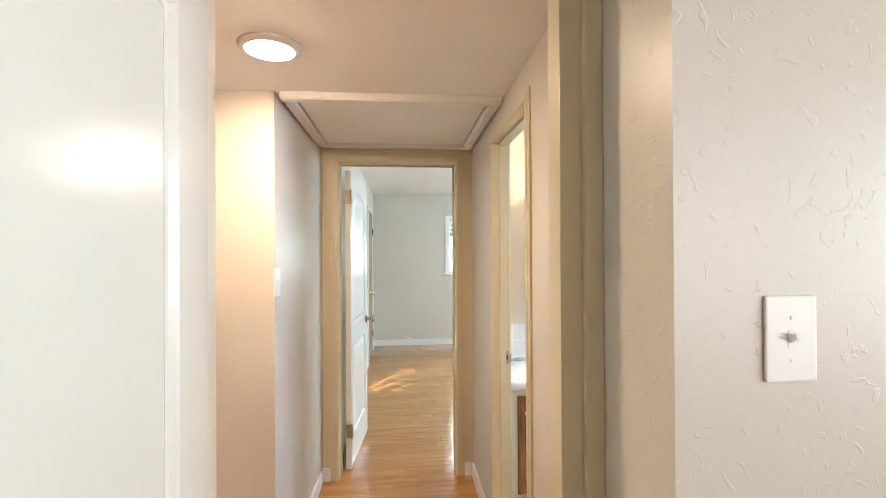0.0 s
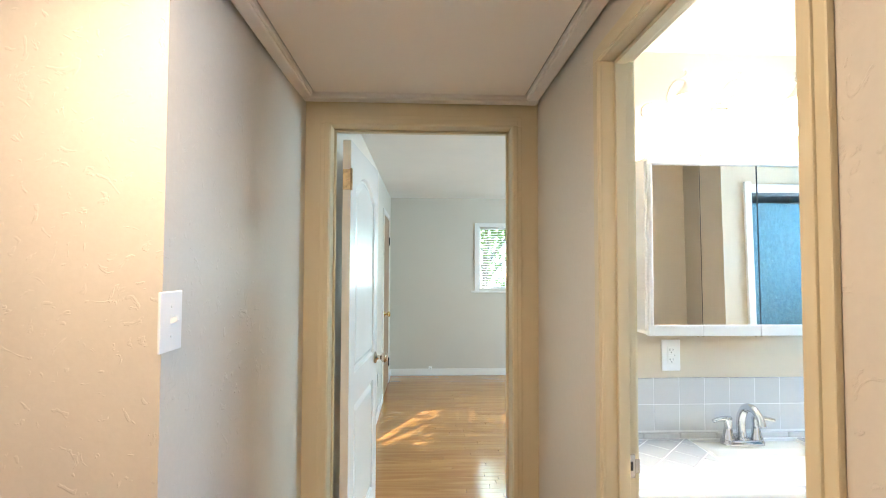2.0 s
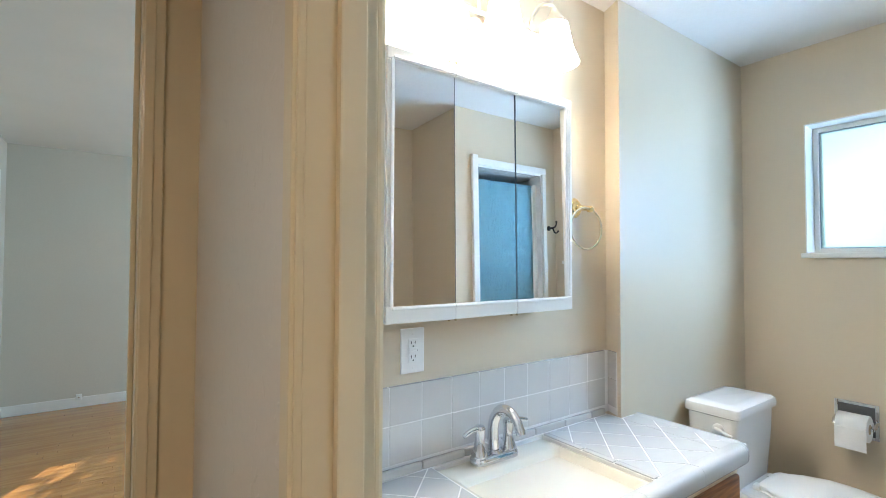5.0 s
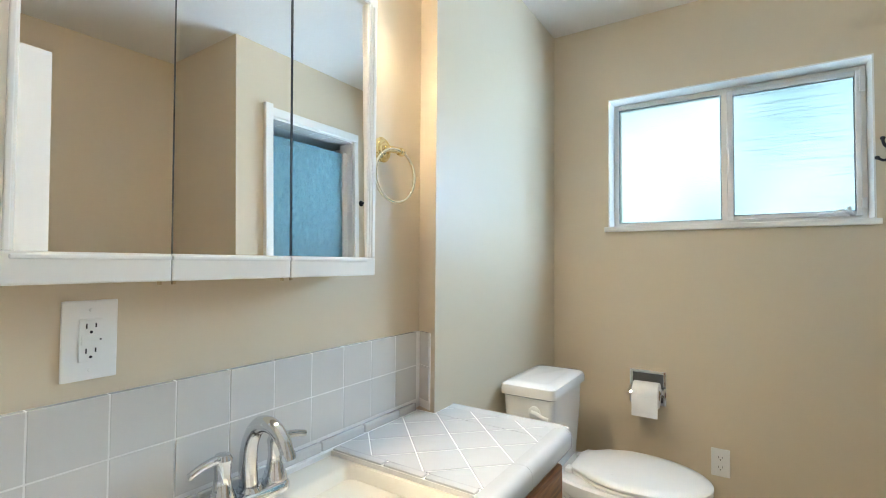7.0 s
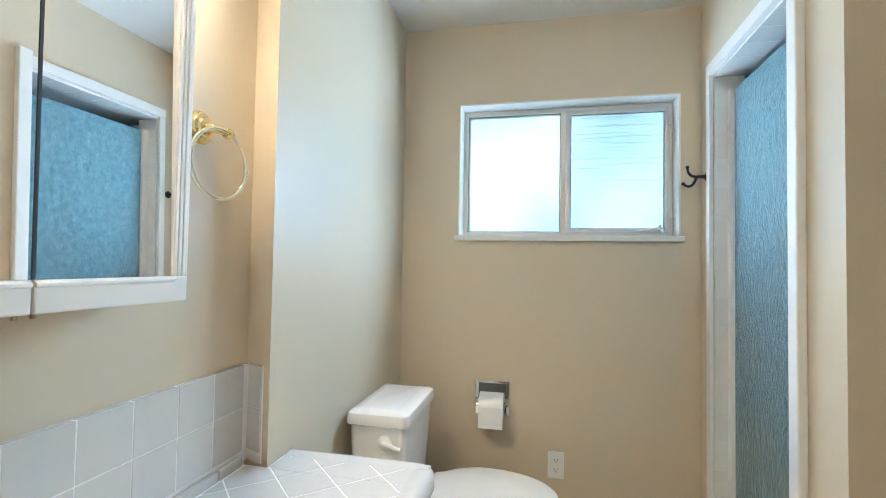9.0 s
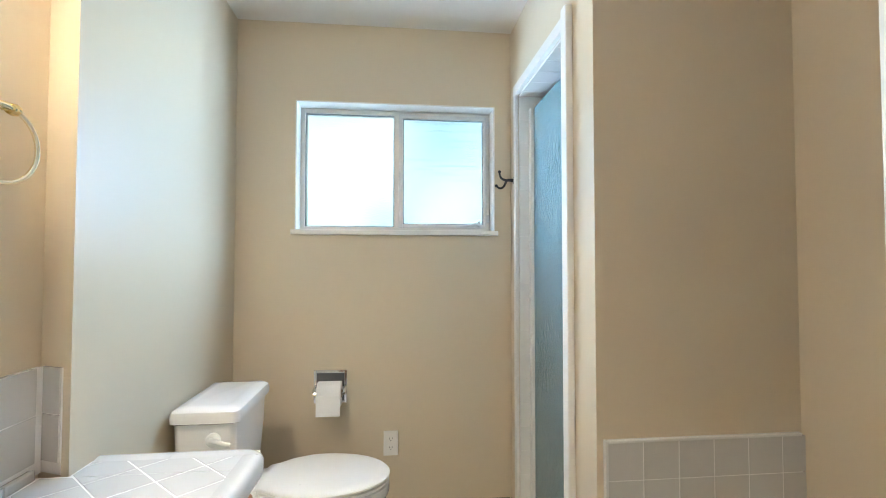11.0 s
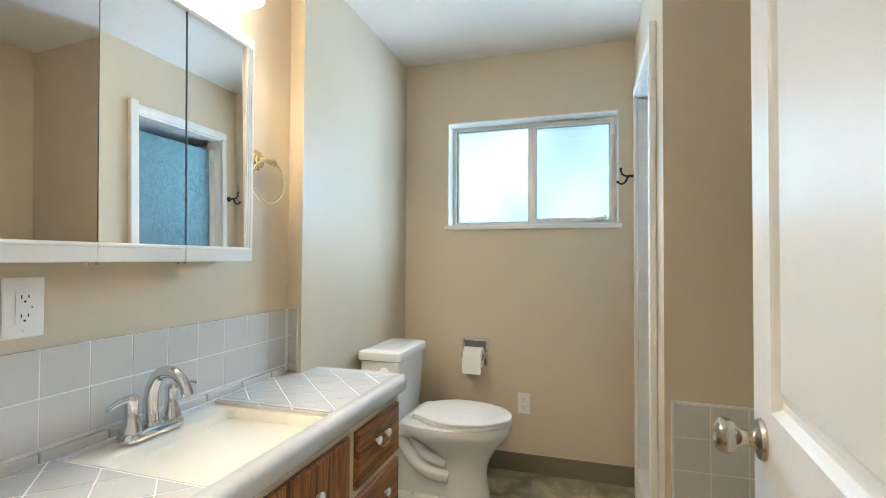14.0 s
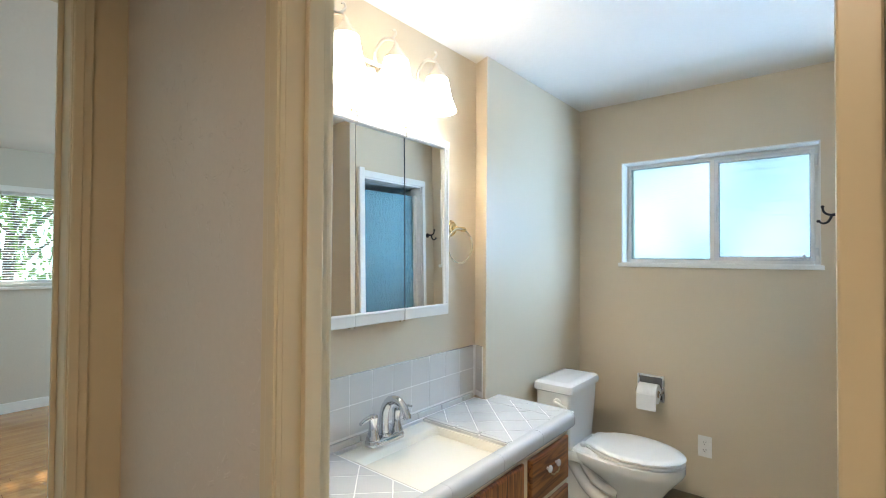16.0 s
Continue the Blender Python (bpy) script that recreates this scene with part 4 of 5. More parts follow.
# backsplash: two courses of grey-white tiles, returning onto the wall that stands proud
splash = thing("tile_backsplash", "two rows of glossy grey-white square tiles above the worktop", "backsplash", (0, 0, 0))
part("grout_bed", boxes((0.772, 2.112, 3.1757, 3.1895, CT, 0.9762)), GROUT, splash, "white grout")
tile_bm = boxes((-0.0521, 0.0521, -0.009, 0.004, -0.0521, 0.0521), bevel=0.0008)
first = part("tile", tile_bm, TILE, splash)
TILE_MESH = first.data


def more_tiles(parent, spots, mesh=None, name="tile"):
    for m in spots:
        o = new(name, mesh or TILE_MESH)
        o.parent = parent
        o.matrix_basis = m


first.matrix_basis = pose(2.040, 3.184, 0.8175)
spots = []
for row, z in enumerate((0.8175, 0.9245)):
    for col in range(12):
        if row == 0 and col == 0:
            continue
        spots.append(pose(2.040 - col * 0.1068, 3.184 + random.uniform(-0.0004, 0.0004), z, random.uniform(-0.3, 0.3), 0, random.uniform(-0.3, 0.3)))
more_tiles(splash, spots)
for z in (0.8175, 0.9245):
    o = new("cut_tile", TILE_MESH)
    o.parent = splash
    o.matrix_basis = pose(2.1094, 3.1488, z, 0, 0, -113.4) @ Matrix.Diagonal((0.54, 1, 1, 1))
o = part("grout_return", boxes((-0.0335, 0.030, -0.005, 0.010, CT, 0.9762)), GROUT, splash, "white grout")
o.matrix_basis = pose(2.1094, 3.1488, 0, 0, 0, -113.4)

# ---- mirror cabinet ----
cab = thing("mirror_cabinet", "white wall cabinet with three mirrored doors in a fluted frame", "cabinet", (1.062, 3.078, 1.163))
CW, CH, CD = 0.712, 0.712, 0.112
part("box_body", boxes((0.004, CW - 0.004, 0.020, CD, 0.004, CH - 0.004), bevel=0.003), CABW, cab, "white enamelled box")
part("side_trim", boxes((-0.008, 0.004, 0.004, CD - 0.01, 0.02, CH - 0.02), bevel=0.004), CABW, cab)
part("side_trim", boxes((CW - 0.004, CW + 0.004, 0.004, CD - 0.01, 0.02, CH - 0.02), bevel=0.003), CABW, cab)
splits = (0.0, 0.217, 0.453, CW)
mid, LEAN = CH / 2 + 0.005, -0.8
for i in range(3):
    x0, x1 = splits[i] + 0.0012, splits[i + 1] - 0.0012
    left_edge, right_edge = (0.022 if i == 0 else 0.001), (0.036 if i == 2 else 0.001)
    d = part("mirror_door", boxes((x0, x1, 0.007, 0.019, 0.002, CH - 0.002), bevel=0.001), CABW, cab, "mirrored cabinet door")
    if i == 0:
        d.matrix_basis = pose(0, 0, 0, 0, 0, -1.1)
    lo, hi = 0.046, CH - 0.036
    part("bottom_rail", boxes((x0, x1, -0.006, 0.007, 0.002, lo), bevel=0.003), CABW, d)
    part("bottom_bead", boxes((x0 + left_edge * 0.8, x1 - right_edge * 0.8, -0.009, -0.001, lo - 0.010, lo - 0.003), bevel=0.002), TRIM_W, d)
    part("top_rail", boxes((x0, x1, -0.006, 0.007, hi, CH - 0.002), bevel=0.003), CABW, d)
    part("top_bead", boxes((x0 + left_edge * 0.8, x1 - right_edge * 0.8, -0.009, -0.001, hi + 0.003, hi + 0.010), bevel=0.002), TRIM_W, d)
    if i == 0:
        part("side_rail", boxes((x0, x0 + left_edge, -0.006, 0.007, lo, hi), bevel=0.003), CABW, d)
        part("side_bead", boxes((x0 + left_edge - 0.012, x0 + left_edge - 0.004, -0.009, -0.001, lo, hi), bevel=0.002), TRIM_W, d)
    if i == 2:
        part("side_rail", boxes((x1 - right_edge, x1, -0.006, 0.007, lo, hi), bevel=0.003), CABW, d)
        for q in (0.005, 0.014, 0.024):
            part("side_bead", boxes((x1 - right_edge + q - 0.003, x1 - right_edge + q + 0.003, -0.009, -0.001, lo, hi), bevel=0.002), TRIM_W, d)
    part("mirror", boxes((x0 + left_edge, x1 - right_edge, -0.0010, 0.0010, lo - mid, hi - mid)), MIRROR, d, "clear mirror glass", where=pose(0, 0.0005, mid, LEAN))
for xx in splits[1:3]:
    part("door_gap", boxes((xx - 0.0020, xx + 0.0020, -0.0020, 0.0010, 0.046 - mid, CH - 0.036 - mid)), DARK, cab, "dark gap between the mirrored doors", where=pose(0, 0.0002, mid, LEAN))
for xx in (0.195, 0.217, 0.431, 0.453):
    part("hinge_pin", revolve([(0, -0.006), (0.0035, -0.006), (0.0035, 0.0), (0, 0.0)], 8, Matrix.Translation((xx + 0.01, 0.006, 0.002))), BRASS_OLD, cab, "worn metal pin")
    part("top_clip", boxes((xx + 0.004, xx + 0.014, -0.004, 0.006, CH - 0.002, CH + 0.010), bevel=0.001), BRASS_OLD, cab, "worn metal clip")

# ---- vanity light with three glass shades ----
light = thing("vanity_light", "pale metal vanity light with three lit bell glass shades", "wall lamp", (1.468, 3.19, 2.075))
SILVER = material("brushed_pale_metal", (0.72, 0.66, 0.58), 0.3, metal=1.0, vary=0.06, vary_scale=20)
bm = bmesh.new()
loft(bm, [[(0.075 * s_ * math.cos(a) * 1.0, y_, 0.055 * s_ * math.sin(a)) for a in [2 * math.pi * i / 32 for i in range(32)]] for s_, y_ in ((1, 0), (1, -0.008), (0.85, -0.016), (0.6, -0.019))])
part("back_plate", bm, SILVER, light, smooth=True)
part("bar", tube([(-0.35, -0.035, 0.035), (0.35, -0.035, 0.035)], 0.0085, 14, steps=0), SILVER, light, smooth=True)
part("bar_stem", tube([(0, -0.01, 0.0), (0, -0.030, 0.020), (0, -0.035, 0.035)], 0.009, 12), SILVER, light, smooth=True)
for sx in (-1, 1):
    part("bar_scroll", tube([(sx * 0.345, -0.035, 0.035), (sx * 0.375, -0.035, 0.020), (sx * 0.382, -0.035, -0.008), (sx * 0.362, -0.035, -0.020), (sx * 0.348, -0.035, -0.006)], (0.0085, 0.005), 10), SILVER, light, smooth=True)
for xx in (-0.232, 0.0, 0.232):
    part("arm", tube([(xx - 0.035, -0.035, 0.035), (xx - 0.046, -0.050, 0.075), (xx - 0.030, -0.075, 0.115), (xx - 0.004, -0.100, 0.112), (xx, -0.108, 0.090)], (0.007, 0.006), 10), SILVER, light, smooth=True)
    part("finial", tube([(xx - 0.012, -0.095, 0.118), (xx + 0.004, -0.100, 0.138), (xx - 0.002, -0.102, 0.152), (xx - 0.012, -0.102, 0.146)], (0.005, 0.003), 8), SILVER, light, smooth=True)
    part("cap", revolve([(0.0, 0.100), (0.010, 0.099), (0.014, 0.085), (0.030, 0.062), (0.044, 0.046), (0.046, 0.040), (0.0, 0.040)], 28, Matrix.Translation((xx, -0.108, 0))), SILVER, light, smooth=True)
    part("shade", revolve([(0.040, 0.044), (0.046, 0.030), (0.052, 0.000), (0.060, -0.040), (0.075, -0.078), (0.080, -0.090), (0.076, -0.088), (0.060, -0.050), (0.048, -0.010), (0.040, 0.034)], 36, Matrix.Translation((xx, -0.108, 0))), SHADE, light, "glowing white glass shade", smooth=True)
    part("bulb", revolve([(0.0, -0.066), (0.015, -0.062), (0.026, -0.048), (0.029, -0.032), (0.024, -0.014), (0.014, 0.004), (0.013, 0.024), (0.0, 0.026)], 20, Matrix.Translation((xx, -0.108, 0))), BULB, light, "lit white bulb", smooth=True)

# ---- towel ring ----
ring = thing("towel_ring", "polished brass towel ring on a stepped rosette", "towel ring", (1.930, 3.19, 1.528))
part("rosette", revolve([(0.0, 0.0), (0.036, 0.0), (0.037, 0.004), (0.031, 0.008), (0.029, 0.012), (0.022, 0.014), (0.020, 0.019), (0.013, 0.022), (0.0, 0.022)], 32, Matrix.Rotation(math.pi / 2, 4, "X")), BRASS, ring, smooth=True)
part("post", tube([(0, -0.018, 0), (0.004, -0.036, -0.002), (0.030, -0.048, -0.004)], (0.011, 0.0085), 14), BRASS, ring, smooth=True)
part("post_cap", revolve([(0.0, -0.010), (0.011, -0.009), (0.013, 0.0), (0.011, 0.009), (0.0, 0.010)], 20, Matrix.Translation((0.032, -0.048, -0.006)) @ Matrix.Rotation(math.pi / 2, 4, "Y")), BRASS, ring, smooth=True)
part("ring", torus((0.006, -0.049, -0.080), 0.0765, 0.0048, m=Matrix.Rotation(radians(-8), 3, "Z")), RING, ring, "slim pale brass ring", smooth=True)

# ---- toilet ----
wc = thing("toilet", "white porcelain toilet with its lid down and side flush lever", "toilet", (2.722, 3.085, 0.0))


def egg(y_front, y_back, half, z, n=40, cx=0.0, power=1.0):
    pts = []
    c, ry = (y_front + y_back) / 2, (y_back - y_front) / 2
    for i in range(n):
        a = 2 * math.pi * i / n
        yy = c + ry * math.sin(a)
        wide = half * math.copysign(abs(math.cos(a)) ** (0.82 if math.sin(a) > 0 else 1.0), math.cos(a))
        pts.append((cx + wide, yy, z))
    return pts


def seat_outline(y_front, y_back, half, back_half, z, n=30):
    """Rounded at the front, tapering to a straight hinge edge at the back."""
    y_mid = y_front + 0.245
    pts = [(half * math.cos(math.pi * i / n), y_mid - (y_mid - y_front) * math.sin(math.pi * i / n), z) for i in range(n + 1)]
    left = [(-half * 0.985, y_mid + 0.05, z), (-(half * 0.55 + back_half * 0.45), (y_mid + y_back) / 2 + 0.02, z), (-back_half, y_back - 0.035, z), (-back_half + 0.010, y_back - 0.010, z), (-back_half + 0.035, y_back, z)]
    return pts + left + [(-x_, y_, z_) for x_, y_, z_ in reversed(left)]


bm = bmesh.new()
loft(bm, [egg(-0.600, -0.365, 0.110, 0.0), egg(-0.600, -0.365, 0.108, 0.025), egg(-0.588, -0.372, 0.096, 0.09), egg(-0.578, -0.372, 0.090, 0.16), egg(-0.585, -0.360, 0.093, 0.205), egg(-0.600, -0.340, 0.105, 0.245), egg(-0.628, -0.275, 0.127, 0.285), egg(-0.660, -0.200, 0.153, 0.322), egg(-0.684, -0.140, 0.173, 0.352), egg(-0.695, -0.110, 0.182, 0.374), egg(-0.695, -0.110, 0.182, 0.404), egg(-0.686, -0.118, 0.173, 0.412)])
part("bowl", bm, PORC, wc, smooth=True)
part("rear_deck", boxes((-0.150, 0.150, -0.300, -0.015, 0.345, 0.405), bevel=0.022), PORC, wc, smooth=True)
part("waist", boxes((-0.070, 0.070, -0.440, -0.030, 0.03, 0.36), bevel=0.028), PORC, wc, smooth=True)
part("foot", boxes((-0.104, 0.104, -0.460, -0.020, 0.0, 0.058), bevel=0.018), PORC, wc, smooth=True)
for s in (-1, 1):
    part("trapway", tube([(s * 0.060, -0.135, 0.350), (s * 0.072, -0.190, 0.285), (s * 0.076, -0.250, 0.215), (s * 0.074, -0.320, 0.170), (s * 0.064, -0.410, 0.155)], 0.034, 16), PORC, wc, smooth=True)
    part("trapway_ridge", tube([(s * 0.066, -0.205, 0.350), (s * 0.078, -0.255, 0.295), (s * 0.080, -0.310, 0.245), (s * 0.072, -0.400, 0.222)], 0.024, 14), PORC, wc, smooth=True)
    part("bolt_cap", revolve([(0.014, 0.0), (0.014, 0.006), (0.008, 0.013), (0.0, 0.014)], 14, Matrix.Translation((s * 0.086, -0.25, 0.056))), PORC, wc, smooth=True)
bm = bmesh.new()
loft(bm, [seat_outline(-0.690, -0.238, 0.172, 0.098, 0.411), seat_outline(-0.694, -0.235, 0.176, 0.102, 0.415), seat_outline(-0.694, -0.235, 0.176, 0.102, 0.422), seat_outline(-0.688, -0.239, 0.171, 0.098, 0.426)])
part("seat", bm, PLASTIC, wc, smooth=True)
bm = bmesh.new()
loft(bm, [seat_outline(-0.688, -0.236, 0.171, 0.097, 0.429), seat_outline(-0.696, -0.232, 0.178, 0.104, 0.432), seat_outline(-0.696, -0.232, 0.178, 0.104, 0.438), seat_outline(-0.688, -0.239, 0.171, 0.098, 0.445), seat_outline(-0.660, -0.262, 0.146, 0.078, 0.449)])
part("lid", bm, PLASTIC, wc, smooth=True)
for s in (-1, 1):
    part("seat_hinge", boxes((s * 0.070 - 0.020, s * 0.070 + 0.020, -0.240, -0.212, 0.404, 0.430), bevel=0.007), PLASTIC, wc, smooth=True)
bm = bmesh.new()
loft(bm, [rounded_rect(-0.016, -0.105, 0.325, 0.165, 0.035, 0.402), rounded_rect(-0.016, -0.105, 0.333, 0.172, 0.035, 0.42), rounded_rect(-0.016, -0.105, 0.358, 0.190, 0.024, 0.60), rounded_rect(-0.016, -0.105, 0.366, 0.195, 0.022, 0.700)])
part("tank", bm, PORC, wc, smooth=True)
bm = bmesh.new()
loft(bm, [rounded_rect(-0.017, -0.107, 0.372, 0.204, 0.022, 0.698), rounded_rect(-0.017, -0.107, 0.390, 0.218, 0.024, 0.703), rounded_rect(-0.017, -0.107, 0.392, 0.220, 0.024, 0.722), rounded_rect(-0.017, -0.107, 0.384, 0.212, 0.024, 0.738), rounded_rect(-0.017, -0.107, 0.36, 0.188, 0.026, 0.746), rounded_rect(-0.017, -0.107, 0.30, 0.13, 0.026, 0.749)])
part("tank_lid", bm, PORC, wc, smooth=True)
part("flush_boss", revolve([(0.0, 0.0), (0.023, 0.0), (0.023, 0.008), (0.016, 0.014), (0.0, 0.015)], 20, Matrix.Translation((-0.196, -0.135, 0.648)) @ Matrix.Rotation(-math.pi / 2, 4, "Y")), PLASTIC, wc, smooth=True)
part("flush_lever", tube([(-0.209, -0.128, 0.650), (-0.213, -0.150, 0.646), (-0.212, -0.172, 0.637), (-0.209, -0.190, 0.633)], (0.009, 0.007), 12), PLASTIC, wc, "white flush lever", smooth=True)

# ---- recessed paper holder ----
# No hollow is cut: the dark colour puts the recess's shade on a flat plate.
SHADOW_METAL = material("recess_shade_metal", (0.17, 0.17, 0.17), 0.35, metal=0.8, vary=0.1, vary_scale=20)
holder = thing("paper_holder", "chrome recessed toilet paper holder in the window wall", "paper holder", (3.158, 2.665, 0.646))
part("face_frame", boxes((-0.006, 0.0, 0.062, 0.075, -0.075, 0.075), (-0.006, 0.0, -0.075, -0.062, -0.075, 0.075), (-0.006, 0.0, -0.062, 0.062, 0.062, 0.075), (-0.006, 0.0, -0.062, 0.062, -0.075, -0.062), bevel=0.002), CHROME, holder, "chrome frame")
part("recess", boxes((-0.002, 0.0, -0.062, 0.062, -0.062, 0.062)), SHADOW_METAL, holder, "flat metal plate darkened with the recess's shade")
for s in (-1, 1):
    part("bracket", tube([(-0.004, s * 0.066, 0.0), (-0.034, s * 0.066, -0.006), (-0.056, s * 0.064, -0.019)], 0.009, 12), CHROME, holder, smooth=True)
part("spindle", tube([(-0.056, -0.066, -0.019), (-0.056, 0.066, -0.019)], 0.007, 12, steps=0), CHROME, holder)
roll = thing("toilet_roll", "nearly full white toilet roll, loose end hanging", "toilet roll", (3.102, 2.662, 0.627))
bm = revolve([(0.021, -0.052), (0.053, -0.052), (0.0545, -0.050), (0.0545, 0.050), (0.053, 0.052), (0.021, 0.052)], 36, Matrix.Rotation(math.pi / 2, 4, "X"))
part("paper", bm, PAPER, roll, smooth=True)
part("loose_sheet", boxes((-0.0562, -0.0545, -0.052, 0.052, -0.085, 0.004)), PAPER, roll)
part("core", revolve([(0.019, -0.0525), (0.0215, -0.0525), (0.0215, 0.0525), (0.019, 0.0525)], 20, Matrix.Rotation(math.pi / 2, 4, "X")), CARD, roll, "cardboard core")

# ---- bathroom window ----
win = thing("window_1", "white recessed bathroom window with two frosted panes", "window", (3.158, 2.3625, 1.367), 0, kind="structure")
part("reveal", boxes((-0.0, 0.162, 0.4665, 0.4725, 0.0, 0.61), (-0.0, 0.162, -0.4725, -0.4665, 0.0, 0.61), (-0.0, 0.162, -0.4665, 0.4665, 0.604, 0.61), (-0.0, 0.162, -0.4665, 0.4665, 0.0, 0.006)), TRIM_W, win, "white painted reveal")
part("sill", boxes((-0.018, 0.05, -0.486, 0.488, -0.020, 0.003), bevel=0.004), TRIM_W, win, "white painted sill")
part("window_frame", boxes((0.098, 0.125, 0.446, 0.466, 0.006, 0.604), (0.098, 0.125, -0.466, -0.446, 0.006, 0.604), (0.098, 0.125, -0.446, 0.446, 0.582, 0.604), (0.098, 0.125, -0.446, 0.446, 0.006, 0.026), (0.094, 0.125, -0.008, 0.014, 0.026, 0.582), bevel=0.0025), TRIM_W, win, "white painted frame")
sash = part("sash", boxes((0.086, 0.112, -0.030, -0.008, 0.022, 0.586), (0.086, 0.112, -0.450, -0.432, 0.022, 0.586), (0.086, 0.112, -0.432, -0.030, 0.566, 0.586), (0.086, 0.112, -0.432, -0.030, 0.022, 0.040), bevel=0.003), ALU, win, "pale grey opening sash")
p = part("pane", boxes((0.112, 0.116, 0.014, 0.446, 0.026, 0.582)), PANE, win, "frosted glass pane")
p.visible_shadow = False
p = part("pane", boxes((0.100, 0.104, -0.432, -0.030, 0.040, 0.566)), PANE_WAVY, win, "frosted glass pane with wavy lines")
p.visible_shadow = False
GASKET = material("grey_window_gasket", (0.20, 0.23, 0.27), 0.6, vary=0.1, vary_scale=20)
for y0, y1, z0, z1, xx in ((0.014, 0.446, 0.026, 0.582, 0.109), (-0.432, -0.030, 0.040, 0.566, 0.097)):
    part("gasket", boxes((xx, xx + 0.004, y0, y0 + 0.004, z0, z1), (xx, xx + 0.004, y1 - 0.004, y1, z0, z1), (xx, xx + 0.004, y0 + 0.004, y1 - 0.004, z0, z0 + 0.004), (xx, xx + 0.004, y0 + 0.004, y1 - 0.004, z1 - 0.004, z1)), GASKET, win, "thin grey glazing gasket")
part("latch", boxes((0.074, 0.088, -0.022, -0.012, 0.23, 0.33), (0.066, 0.080, -0.020, -0.014, 0.25, 0.30), bevel=0.003), ALU, sash, "grey metal latch")
part("crank_handle", tube([(0.080, -0.415, 0.030), (0.060, -0.405, 0.034), (0.058, -0.385, 0.040), (0.060, -0.345, 0.032), (0.062, -0.310, 0.030)], (0.008, 0.005), 10), ALU, win, "grey metal winder", smooth=True)
part("crank_knob", revolve([(0.0, 0.0), (0.006, 0.002), (0.007, 0.018), (0.004, 0.026), (0.0, 0.027)], 12, Matrix.Translation((0.060, -0.405, 0.030))), ALU, win, smooth=True)
part("hinge_block", boxes((0.078, 0.090, -0.462, -0.444, 0.50, 0.56), (0.078, 0.090, -0.462, -0.444, 0.05, 0.09), bevel=0.003), ALU, win)

# ---- robe hook ----
hook = thing("robe_hook", "black iron double robe hook beside the shower opening", "hook", (3.085, 1.81, 1.605))
part("back_plate", revolve([(0.0, 0.0), (0.018, 0.0), (0.0185, 0.004), (0.012, 0.009), (0.0, 0.010)], 20, Matrix.Rotation(-math.pi / 2, 4, "X")), IRON, hook, smooth=True)
part("stem", tube([(0, 0.006, 0.0), (0, 0.030, 0.001), (0, 0.046, 0.0)], (0.0085, 0.006), 10), IRON, hook, smooth=True)
part("upper_prong", tube([(0, 0.040, 0.0), (0, 0.058, 0.005), (0, 0.070, 0.018), (0, 0.074, 0.036)], (0.006, 0.0045), 10), IRON, hook, smooth=True)
part("lower_prong", tube([(0, 0.040, 0.0), (0, 0.046, -0.016), (0, 0.056, -0.032), (0, 0.072, -0.038), (0, 0.086, -0.030)], (0.006, 0.0045), 10), IRON, hook, smooth=True)
for yy, zz in ((0.074, 0.040), (0.089, -0.027)):
    part("tip", revolve([(0.0, -0.0075), (0.006, -0.005), (0.0078, 0.0), (0.006, 0.005), (0.0, 0.0075)], 12, Matrix.Translation((0, yy, zz))), IRON, hook, smooth=True)

# ---- shower opening ----
trim = thing("trim_shower", "white painted trim round the shower opening", "trim", (0, 0, 0), kind="structure")
part("side_trim", boxes((2.366, 2.412, 1.81, 1.834, 0.0, 2.050), bevel=0.005), TRIM_W, trim)
part("head_trim", boxes((2.412, 3.050, 1.81, 1.828, 1.988, 2.034), bevel=0.004), TRIM_W, trim)
part("side_trim", boxes((3.016, 3.050, 1.81, 1.826, 0.0, 1.988), bevel=0.004), TRIM_W, trim)
curb = thing("shower_curb", "white tiled shower curb", "curb", (2.7, 1.76, 0.0), kind="structure")
part("curb_top", boxes((-0.288, 0.318, -0.06, 0.062, 0.0, 0.155), bevel=0.008), TRIM_W, curb)
shower = thing("shower_door", "obscure blue-grey glass shower door in a white metal frame", "shower door", (2.715, 1.748, 0.155))
part("door_frame", boxes((0.262, 0.300, -0.014, 0.016, 0.0, 1.765), (-0.303, -0.280, -0.012, 0.012, 0.0, 1.765), (-0.280, 0.262, -0.010, 0.010, 0.0, 0.025), bevel=0.003), TRIM_W, shower, "white metal frame")
part("glass", boxes((-0.280, 0.262, -0.003, 0.003, 0.025, 1.760)), PANE_SHOWER, shower, "rippled obscure glass")

# tiles lining the shower opening's side and soffit
lining = thing("shower_lining", "white and grey glazed tiles lining the shower opening", "tiles", (0, 0, 0), kind="structure")
z = 0.215
spots = []
while z < 1.97:
    spots.append(pose(3.0185, 1.756, z, 0, 0, -90))
    z += 0.1068
more_tiles(lining, [pose(2.465 + col * 0.1068, 1.756, 1.988, 90, 0, 0) for col in range(6)])
white_tile = TILE_MESH.copy()
white_tile.materials[0] = TILE_S
more_tiles(lining, spots, white_tile)
part("grout_bed", boxes((3.0102, 3.0198, 1.705, 1.8085, 0.155, 1.9795), (2.413, 3.0198, 1.705, 1.8085, 1.9797, 1.9898)), GROUT, lining, "white grout")

